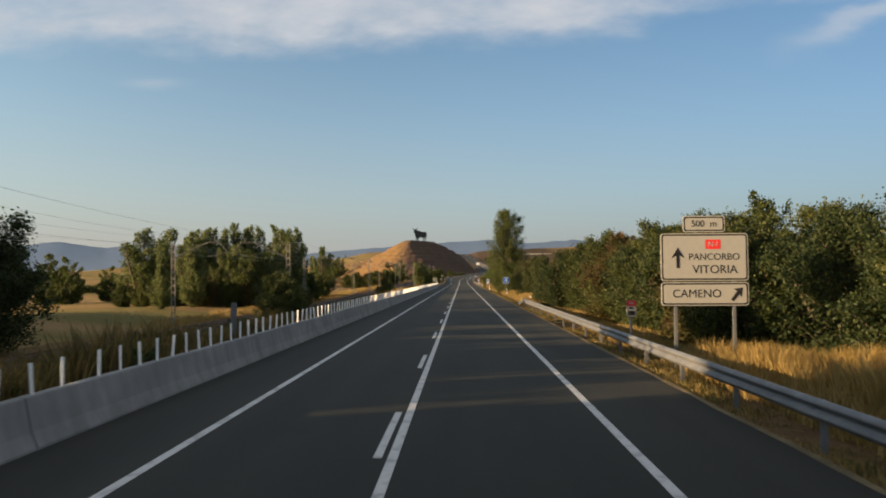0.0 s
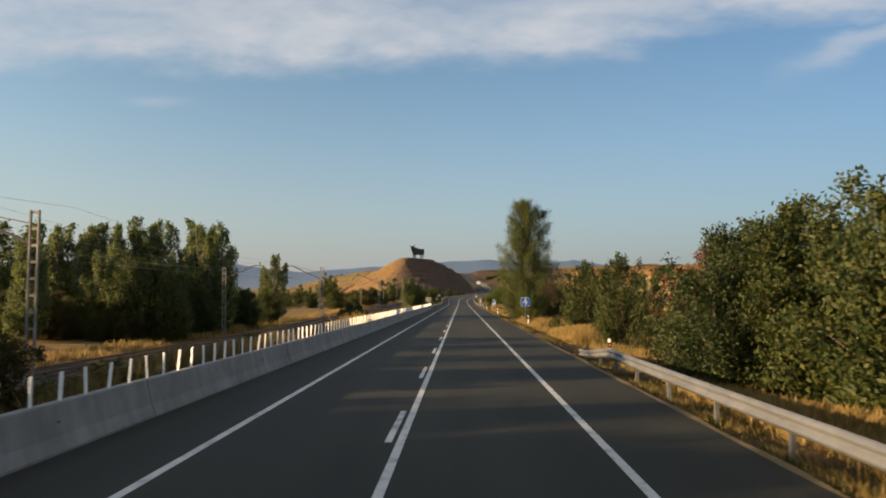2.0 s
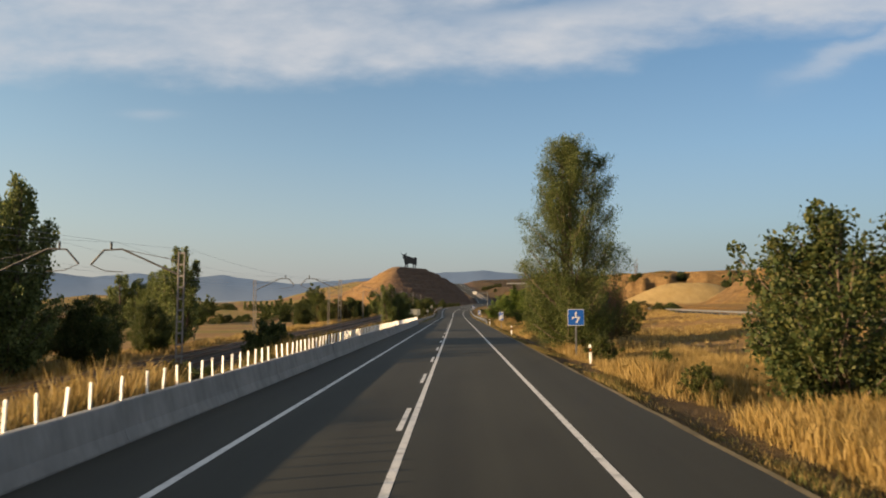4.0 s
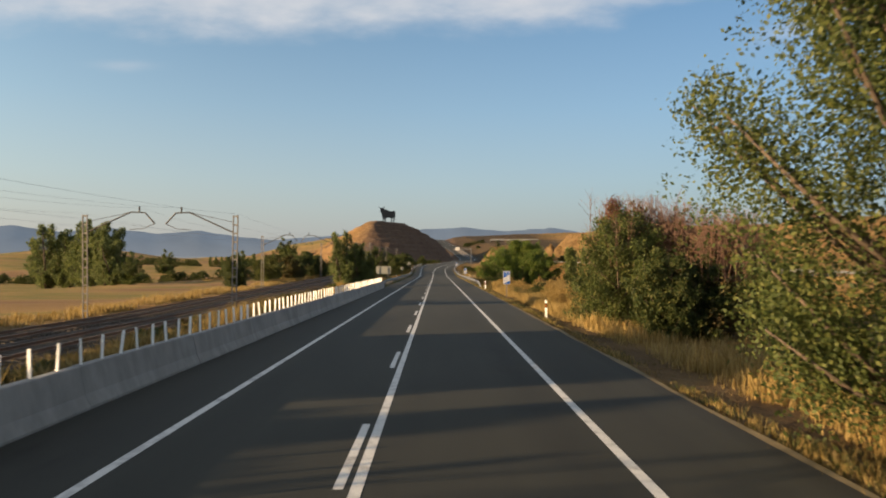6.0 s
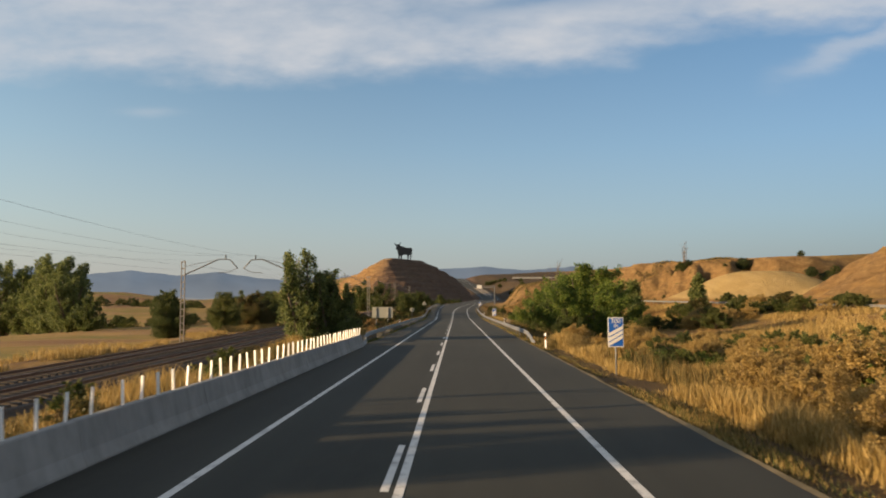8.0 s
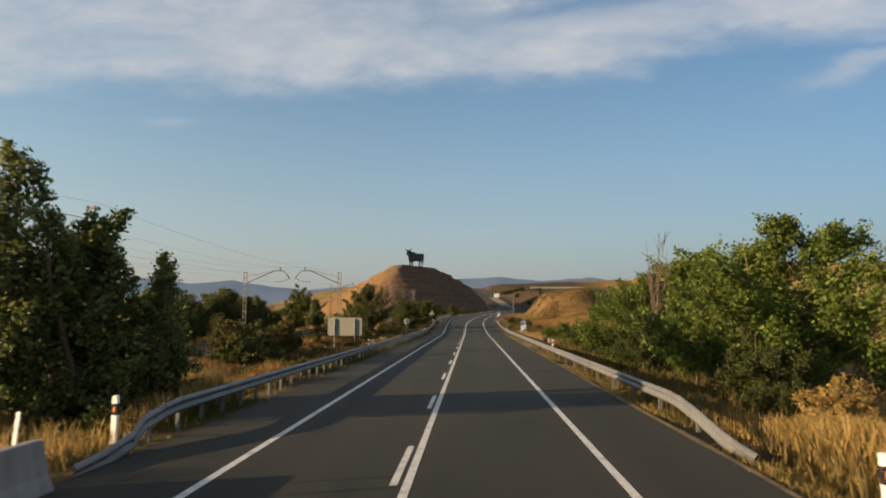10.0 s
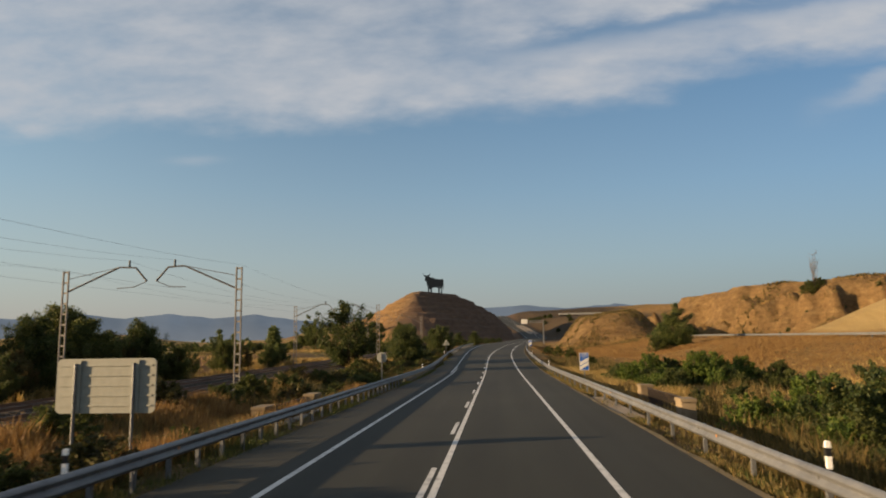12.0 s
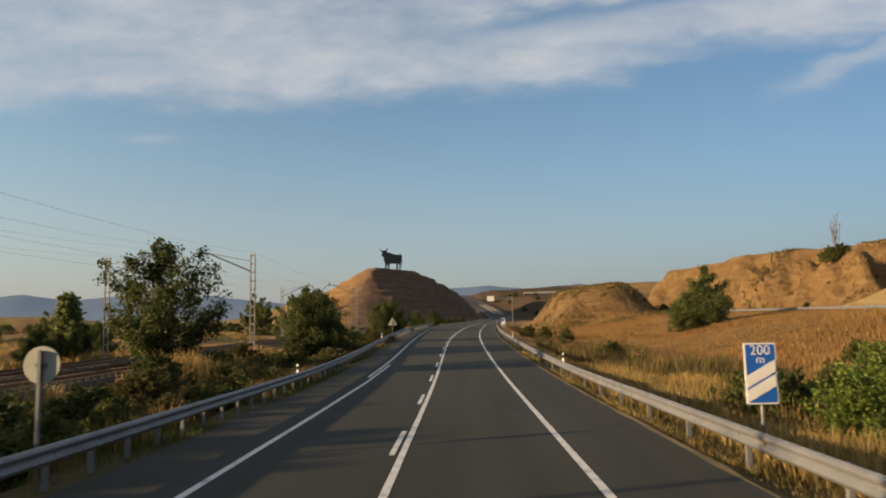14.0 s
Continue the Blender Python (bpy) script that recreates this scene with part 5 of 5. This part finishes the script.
for x, y, s, b in ((17.5, 175, 0.9, bush_straw), (19.5, 178, 1.0, bush_olive), (21.5, 174, 1.0, bush_straw), (22.5, 180, 1.1, bush_straw), (25, 177, 1.1, bush_straw), (18.8, 171, 1.2, bush_straw), (20.5, 168, 0.9, bush_straw), (24, 170, 1.0, bush_straw), (27, 184, 1.2, bush_straw), (31, 192, 1.6, bush_olive)):
    plant(b, x, y, s, 1.15)
for i in range(13):
    plant((bush_olive, bush_red, bush_olive, bush_dark)[i % 4], 20 + i * 3.0 + rng.normal(0, 0.8), 243 + 9 * math.sin(i * 1.7), 0.7 + 0.5 * rng.random(), 1.5)
for x, y, s, b in ((11.6, 243.8, 1.15, bush_dark), (13.6, 245, 1.3, bush_dark), (12.4, 248.6, 1.15, bush_green), (15.4, 249, 1.3, bush_dark), (17.6, 251.5, 1.2, bush_dark)):
    plant(b, x, y, s)
# on and below the eastern hills
plant(bush_olive, 91, 428, 1.9, 1.1)
plant(bush_dark, 94, 429, 1.2, 1.3)
plant(hedge_d, 113, 421, 0.75, 1.5)
plant(hedge_d, 120, 383, 0.55, 1.3)
plant(hedge_d, 125.5, 383, 0.65, 1.4)
snag(92.5, 428.5, 12.5, 0.1, 1.7)
for x, y, s in ((70, 423, 0.6), (105, 340, 1.2), (125, 330, 1.5), (131, 325, 1.4), (83, 425, 0.7), (44, 462, 0.9), (54, 440, 1.4), (60, 438, 1.6), (140, 430, 1.2), (88, 424, 0.5), (96, 419, 0.45), (104, 416, 0.6), (76, 413, 0.5), (60, 700, 1.6), (52, 720, 1.5), (70, 760, 1.8), (62, 800, 1.8), (85, 790, 1.6), (65, 840, 1.8), (45, 860, 2.0), (52, 890, 2.2), (48, 900, 2.0), (37, 905, 2.2), (40, 908, 2.0), (34, 910, 2.4), (43, 905, 2.0), (50, 780, 1.6)):
    plant(bush_dark, x, y, s)
# west side of the railway
# the last six stand unseen, added only to shade the road
for x, y, s, b in ((-27.5, 118.5, 0.98, poplar_a), (-31.2, 119.5, 1.06, poplar_b), (-35, 122, 1.02, poplar_a), (-39.8, 122, 1.12, poplar_b), (-42.5, 119.5, 1.0, poplar_a), (-38, 88, 0.6, poplar_b), (-33, 105, 0.72, poplar_a), (-36, 110.5, 0.74, poplar_b), (-30.5, 112, 0.70, poplar_a), (-45, 122, 1.05, poplar_b), (-37.5, 97, 0.72, poplar_b), (-41, 104, 0.70, poplar_a), (-44, 114, 0.98, poplar_b), (-53, 116, 1.0, poplar_a), (-29.8, 151, 0.82, poplar_a), (-31.8, 153, 0.7, poplar_b), (-56, 27, 1.16, poplar_a), (-60, 33, 1.22, poplar_b), (-57, 40, 1.18, poplar_a), (-61, 46, 1.22, poplar_b), (-58, 53, 1.2, poplar_b), (-62, 60, 1.2, poplar_a)):
    plant(b, x, y, s * 1.06, 0.92 if x > -53 else 1.6)
for x, y, s, b in ((-12.9, 53.2, 0.78, hedge_a), (-12.0, 50.6, 0.66, hedge_c), (-12.4, 56.5, 0.55, hedge_b), (-30, 104, 1.3, hedge_a), (-33, 110, 1.35, hedge_c), (-28, 113, 0.8, hedge_a), (-37, 111, 1.35, hedge_a), (-26.5, 125, 0.8, hedge_a), (-27, 138, 0.75, hedge_a), (-30, 144, 0.7, hedge_c), (-29, 132, 0.8, hedge_a), (-44, 108, 0.9, hedge_a), (-34, 130, 0.9, hedge_c)):
    plant(b, x, y, s)
for x, y, s in ((-80, 139, 1.35), (-86, 143, 1.5), (-92, 141, 1.45), (-98, 147, 1.5), (-105, 146, 1.4), (-76, 150, 1.1), (-72, 156, 0.9), (-67, 160, 0.8), (-112, 150, 1.5)):
    plant(field_tree, x, y, s * 0.72)
for x, y, s in ((-112, 338, 1.75), (-104, 331, 1.5), (-119, 345, 1.85), (-97, 323, 1.15), (-127, 350, 1.7), (-134, 352, 1.8), (-108, 346, 1.5)):
    plant((poplar_a, poplar_b)[int(x) % 2], x, y, s, 1.25, label="broad many-stemmed poplar standing in the fields")
for x, y, s in ((-165, 535, 1.5), (-90, 318, 1.0), (-37, 432, 1.5), (-42, 436, 1.2), (-93, 466, 1.2), (-100, 470, 1.4), (-130, 700, 2.2), (-122, 690, 1.9), (-84, 455, 1.0), (-110, 480, 1.1)):
    plant(field_tree, x, y, s)
for i in range(6):
    plant(column, -150 - 5 * i, 640 + 2 * i, 0.8)
# unseen trees added beside the railway to shade the first stretch of road
for x, y, s, w in ((-28, 13.5, 1.15, 1.1), (-29, -2, 1.2, 1.5), (-28, -11, 1.3, 1.5), (-34, -6, 1.2, 1.4)):
    plant(poplar_b, x, y, s, w)
for y in (1.5, 6.5, 10.0, 18.0, 22.5, 29.0, 33.5, 38.0):
    plant(hedge_d, -28, y, 1.38, 1.15)
plant(poplar_a, -11.0, 203, 0.64, 1.15, 40, label="slender roadside poplar with feathery upright shoots")
plant(poplar_b, -9.6, 204.5, 0.54, 1.25, 200, label="low roadside poplar leafy down to the grass")
plant(poplar_a, -8.6, 206.0, 0.42, 1.4, 120, label="low roadside poplar leafy down to the grass")
plant(bush_dark, -9.2, 204.5, 0.9, 1.2)
for x, y, s, b in ((-11.8, 223, 1.1, bush_olive), (-12.8, 225, 1.25, bush_red), (-11.8, 227.5, 1.1, bush_olive), (-13.0, 230, 1.3, bush_olive), (-11.8, 232.5, 1.2, bush_red), (-13.0, 235.5, 1.2, bush_olive)):
    plant(b, x, y, s)
plant(elm_b, -15.2, 298.5, 1.3, 1.2)
plant(hedge_a, -10.4, 316, 0.92, 1.1)
plant(hedge_c, -12.2, 321, 0.85)
plant(hedge_a, -14.4, 338, 0.9)
plant(hedge_a, -11.5, 388, 0.95, 1.2)
plant(hedge_c, -14, 392, 0.9)
for i in range(86):
    y = 203 + i * 1.55
    if 246 < y < 261 or y < 214:
        continue
    plant((bush_dark if y > 245 else bush_red, bush_olive, bush_olive, bush_red, bush_olive)[i % 5], -8.4 - 0.9 * rng.random() - (0.6 if 250 < y < 262 else 0) - 5.5 * ease(y, 300, 430), y, (0.40 if y < 250 else 0.5) + 0.28 * rng.random(), 1.15)
for i in range(3, 34):
    plant((bush_dark, bush_olive, bush_dark, bush_red)[i % 4], -10.4 - (0.8 if i < 3 else 2.4) * rng.random() - (1.0 if 58 > i * 4.3 > 42 else 0) - 5.5 * ease(204 + i * 4.3, 300, 430), 204 + i * 4.3, 0.5 + 0.3 * rng.random(), 1.35)
for i in range(14):
    plant((bush_olive, bush_straw)[i % 2], 13 + i * 1.05 + rng.normal(0, 0.5), 190 + rng.normal(0, 3.5), 0.55 + 0.35 * rng.random(), 1.3)
for i in range(14):
    plant((bush_straw, bush_olive, bush_straw)[i % 3], 27 + i * 1.4 + rng.normal(0, 0.8), 232 + rng.normal(0, 6), 0.8 + 0.4 * rng.random(), 1.4)
for i in range(8):
    plant((bush_olive, bush_straw, bush_red)[i % 3], 15 + rng.random() * 6, 164 + i * 2.2, 0.8 + 0.4 * rng.random(), 1.2)


def thicket(bases, spots, label):
    """Low scrub too dense to count: thinned crowns of a few shrubs joined into one mesh each."""
    for n, base in enumerate(bases):
        crown = [o for o in base.children if o.name.startswith("crown")][0].data
        co = np.empty(len(crown.vertices) * 3)
        crown.vertices.foreach_get("co", co)
        leaf = co.reshape(-1, 4, 3)
        out = []
        for x, y, k, wide in spots[n::len(bases)]:
            pick = leaf[gr_scrub.random(len(leaf)) < 0.22]
            mid = pick.mean(1, keepdims=True)
            pick = mid + (pick - mid) * 1.75
            a = gr_scrub.uniform(0, 6.28)
            c, q = math.cos(a), math.sin(a)
            px, py, pz = pick[..., 0] * k * wide, pick[..., 1] * k * wide, pick[..., 2] * k
            out.append(np.stack([px * c - py * q + x, px * q + py * c + y, pz + land(x, y)], -1).reshape(-1, 3))
        v = np.concatenate(out)
        me = bpy.data.meshes.new("scrub")
        me.from_pydata(v, [], np.arange(len(v)).reshape(-1, 4))
        tagged(put("scrub", me, crown.materials[0]), label, "scrub", kind="stuff")


gr_scrub = np.random.default_rng(44)
low = []
for i in range(44):
    y = 202 + i * 4.4
    if not 244 < y < 263:
        low.append((-7.4 - 1.6 * rng.random() - 5.5 * ease(y, 300, 430), y, 0.42 + 0.2 * rng.random(), 1.4))
for i in range(24):
    y = 256 + i * 4.2
    low.append((-9.0 - 2.6 * rng.random() - 5 * ease(y, 320, 430), y, 0.5 + 0.3 * rng.random(), 1.2))
for i in range(40):
    low.append((-7.3 - 1.2 * rng.random(), 8 + i * 4.6, 0.4 + 0.2 * rng.random(), 1.3))
for i in range(22):
    low.append((-8.2 - 3.6 * rng.random(), 14 + i * 8.2, 0.5 + 0.35 * rng.random(), 1.2))
far_rows = [(-95 - 5.5 * i + gr_scrub.normal(0, 2), 430 + 1.1 * i + gr_scrub.normal(0, 3), 1.6 + 1.2 * gr_scrub.random(), 1.3) for i in range(34)]
far_rows += [(-60 - 7 * i + gr_scrub.normal(0, 3), 585 + 2.5 * i + gr_scrub.normal(0, 5), 1.8 + 1.4 * gr_scrub.random(), 1.5) for i in range(30)]
thicket((bush_dark, bush_olive), far_rows, "far hedgerow of dark shrubs between dry fields")
ditch = [(9.9 + 4.2 * gr_scrub.random(), 228.5 + 0.6 * i, 0.5 + 0.3 * gr_scrub.random(), 0.9) for i in range(36)]
ditch += [(10.2 + 0.32 * i + gr_scrub.normal(0, 0.5), 181 + 0.12 * i + gr_scrub.normal(0, 0.8), 0.45 + 0.2 * gr_scrub.random(), 0.9) for i in range(22)]
ditch += [(11.0 + 11 * gr_scrub.random(), 271 + 0.5 * i, 0.55 + 0.35 * gr_scrub.random(), 0.9) for i in range(32)]
thicket((bush_olive, bush_green, bush_olive), ditch, "dense tall olive-green weeds in the ditch behind the guard rail")
thicket((bush_dark, bush_olive, bush_red), low, "low tangled scrub in dry grass beside the road")
for x, y, s, b in ((-29, 268, 1.0, hedge_c), (-31, 262, 0.9, hedge_a), (-33, 273, 1.05, hedge_c), (-36, 268, 1.0, hedge_b), (-40, 300, 1.0, hedge_c), (-46, 310, 1.0, hedge_a), (-52, 318, 1.0, hedge_c), (-62, 330, 1.0, hedge_a), (-28, 246, 0.8, hedge_b), (-30, 240, 0.85, hedge_c), (-34, 232, 0.9, hedge_a), (-29, 280, 0.75, hedge_c), (-27.5, 253, 0.7, hedge_a)):
    plant(b, x, y, s)
for i in range(44):
    y = 204 + i * 2.6
    if y < 245 or (y > 284 and i % 3 == 0):
        continue
    plant((hedge_c, elm_a, hedge_b, hedge_a, hedge_c)[i % 5], -27.2 + rng.normal(0, 1.3), y, 0.36 + 0.16 * rng.random() + (0.3 if 262 < y < 279 else 0))
plant(column, -27, 309, 0.52, 1.5)
for i in range(14):
    plant((hedge_c, hedge_a, hedge_b, hedge_c)[i % 4], -27 - 1.7 * i + rng.normal(0, 0.6), 104 + 4 * math.sin(i * 1.9), 0.5 + 0.25 * rng.random())
# foot of the bull hill
for i in range(16):
    plant((bush_dark, hedge_a)[i % 3 == 0], -16 - 3.2 * i + rng.normal(0, 3) + (9 if i < 4 else 0), 480 + 9 * i + rng.normal(0, 6), (1.4, 0.85)[i % 3 == 0])
for i in range(8):
    plant(bush_dark, 2 - 3 * i, 560 + 6 * i, 1.5)


# ---- grass ----
def grass(name, spots, r, material, label, height, per=7, width=1.0):
    """Tufts of bent blades at (x, y, size)."""
    n = len(spots) * per
    sp = np.repeat(np.array([(x, y, land(x, y) - 0.03, s) for x, y, s in spots]), per, 0)
    a = r.uniform(0, 6.28, n)
    h = height * sp[:, 3] * r.uniform(0.4, 1.15, n)
    px, py, z = sp[:, 0] + r.normal(0, 0.16, n), sp[:, 1] + r.normal(0, 0.16, n), sp[:, 2]
    l = h * r.uniform(0.08, 0.5, n)
    lx, ly = np.cos(a) * l, np.sin(a) * l
    b = r.uniform(0, 6.28, n)
    w = (0.007 + 0.007 * sp[:, 3]) * width
    wx, wy = np.cos(b) * w, np.sin(b) * w
    v = np.stack([np.stack(c, 1) for c in (
        (px - wx, py - wy, z), (px + wx, py + wy, z),
        (px + lx * 0.4 + wx, py + ly * 0.4 + wy, z + h * 0.62), (px + lx * 0.4 - wx, py + ly * 0.4 - wy, z + h * 0.62),
        (px + lx, py + ly, z + h))], 1).reshape(-1, 3)
    k = np.arange(n)[:, None] * 5
    f = [tuple(q) for q in (k + np.array([[0, 1, 2, 3]])).tolist()] + [tuple(q) for q in (k + np.array([[3, 2, 4]])).tolist()]
    tagged(pydata(name, v, f, material), label, "grass", kind="stuff")


gr = np.random.default_rng(21)


def scatter(n, x0, x1, y0, y1, bias=1.0, patch=6.0, keep=0.0):
    out = []
    while len(out) < n:
        x, y = x0 + (x1 - x0) * gr.random() ** bias, gr.uniform(y0, y1)
        k = fbm(x, y, patch, 3)
        if x > 6.7 and 122 < y < 148 and gr.random() < 0.85:
            continue
        if 8.0 < x < 9.3 and 115.2 < y < 117.7:
            continue
        if k > gr.uniform(-0.5, 0.3) + keep:
            out.append((x, y, 0.6 + 0.8 * max(0, k + 0.3)))
    return out


grass("dry_grass", scatter(14000, 8.2, 16, 64, 205, 1.2), gr, STRAW, "tall golden dry grass along the verge", 0.8, 12)
grass("dry_grass", scatter(7500, 7.8, 12.5, 2, 70, 1.0), gr, STRAW, "golden dry grass below the roadside trees", 0.62, 12)
grass("dry_grass", scatter(11000, 14, 46, 120, 300, 1.2, 14.0), gr, STRAW, "golden dry meadow grass", 0.55, 9, 1.4)
grass("dry_grass", scatter(30000, 11, 75, 255, 425, 1.0, 30.0, -0.05), gr, RUSTY, "rusty gold dry meadow grass below the hills", 0.28, 10, 0.9)
grass("dry_weeds", scatter(16000, 11, 62, 255, 405, 1.0, 18.0, 0.0), gr, RUSTY, "rusty brown dry grass in the meadow below the hills", 0.45, 10, 1.1)
grass("dry_grass", scatter(3500, -75, -30, 335, 405, 1.0, 12.0), gr, STRAW, "golden dry grass on the bank beyond the railway", 0.6, 8, 2.4)
grass("hill_grass", scatter(5000, 20, 112, 396, 450, 1.0, 9.0, 0.05), gr, WEED, "dry tufts of grass on the earth hills", 0.7, 8, 3.0)
grass("dry_weeds", scatter(3500, 9.0, 18, 70, 330, 1.0, 9.0, 0.12), gr, WEED, "tall brown dry weeds in the meadow", 1.1, 10)
grass("verge_grass", scatter(5000, 6.3, 7.0, -2, 330), gr, STRAW, "short straw-coloured grass at the road's edge", 0.14, 9, 0.4)
grass("verge_grass", scatter(4500, 6.4, 7.6, -2, 330), gr, LEAF_OLIVE, "short olive-green grass below the guard rail", 0.16, 9, 0.45)
grass("verge_grass", scatter(3500, -7.4, -5.8, 198, 330), gr, LEAF_OLIVE, "short olive-green grass below the guard rail", 0.2, 9, 0.5)
grass("dry_weeds", scatter(1500, -12.6, -7.4, 10, 48, 1.0, 5.0), gr, WEED, "tall brown weeds between barrier and railway", 1.35, 12, 1.2)
grass("dry_grass", scatter(700, -12.6, -7.6, 12, 50, 1.0, 5.0), gr, STRAW, "tall dry grass between barrier and railway", 1.2, 12)
grass("dry_grass", scatter(3000, 8.9, 17, 66, 100), gr, STRAW, "tall golden dry grass round the young elms", 0.95, 13, 1.1)
grass("dry_grass", scatter(2600, 7.7, 12.5, 250, 300), gr, STRAW, "golden dry grass behind the guard rail", 0.9, 12)
grass("dry_grass", scatter(2600, 8.8, 14, 99, 122), gr, STRAW, "dense golden dry grass below the poplar", 0.72, 14)
grass("dry_grass", scatter(2200, 9.0, 13.5, 8, 25), gr, STRAW, "tall golden dry grass on the bank behind the sign", 1.15, 12)
grass("verge_grass", scatter(3500, 7.9, 9.0, 60, 200), gr, STRAW, "golden verge grass", 0.4, 9, 0.7)
grass("verge_grass", scatter(5000, 6.6, 8.6, 0, 330), gr, WEED, "short brown verge grass", 0.22, 9, 0.8)
grass("verge_weeds", scatter(1500, 7.2, 10.5, 196, 300), gr, WEED, "brown weeds behind the guard rail", 0.7, 10)
grass("dry_grass", scatter(8000, -13.4, -7.2, 10, 205), gr, STRAW, "dry golden grass between barrier and railway", 0.55, 12)
grass("dry_grass", scatter(3200, -8.8, -6.5, 66, 200, 1.0, 7.0, 0.1), gr, STRAW, "tall dry grass behind the concrete barrier", 1.1, 9)
grass("dry_weeds", scatter(3000, -8.8, -6.6, 20, 200, 1.0, 9.0, 0.05), gr, WEED, "tall olive weeds behind the concrete barrier", 1.15, 10)
grass("dry_weeds", scatter(9000, -13.2, -6.6, 60, 345), gr, WEED, "dark dry weeds beside the railway", 0.7, 14)
grass("dry_grass", scatter(1800, -12, -6.9, 200, 219), gr, STRAW, "pale dry grass behind the guard rail", 1.0, 12)
grass("dry_grass", scatter(1500, -13.6, -8.5, 262, 345), gr, STRAW, "dry golden grass behind the guard rail", 1.0, 10)
grass("dry_grass", scatter(2500, -29, -25, 60, 330), gr, STRAW, "dry golden grass along the railway", 0.7, 10, 1.6)
grass("rusty_grass", scatter(5200, -12.8, -7.4, 212, 268, 1.0, 4.0), gr, RUSTY, "tall rusty grass behind the guard rail", 0.9, 12, 1.2)
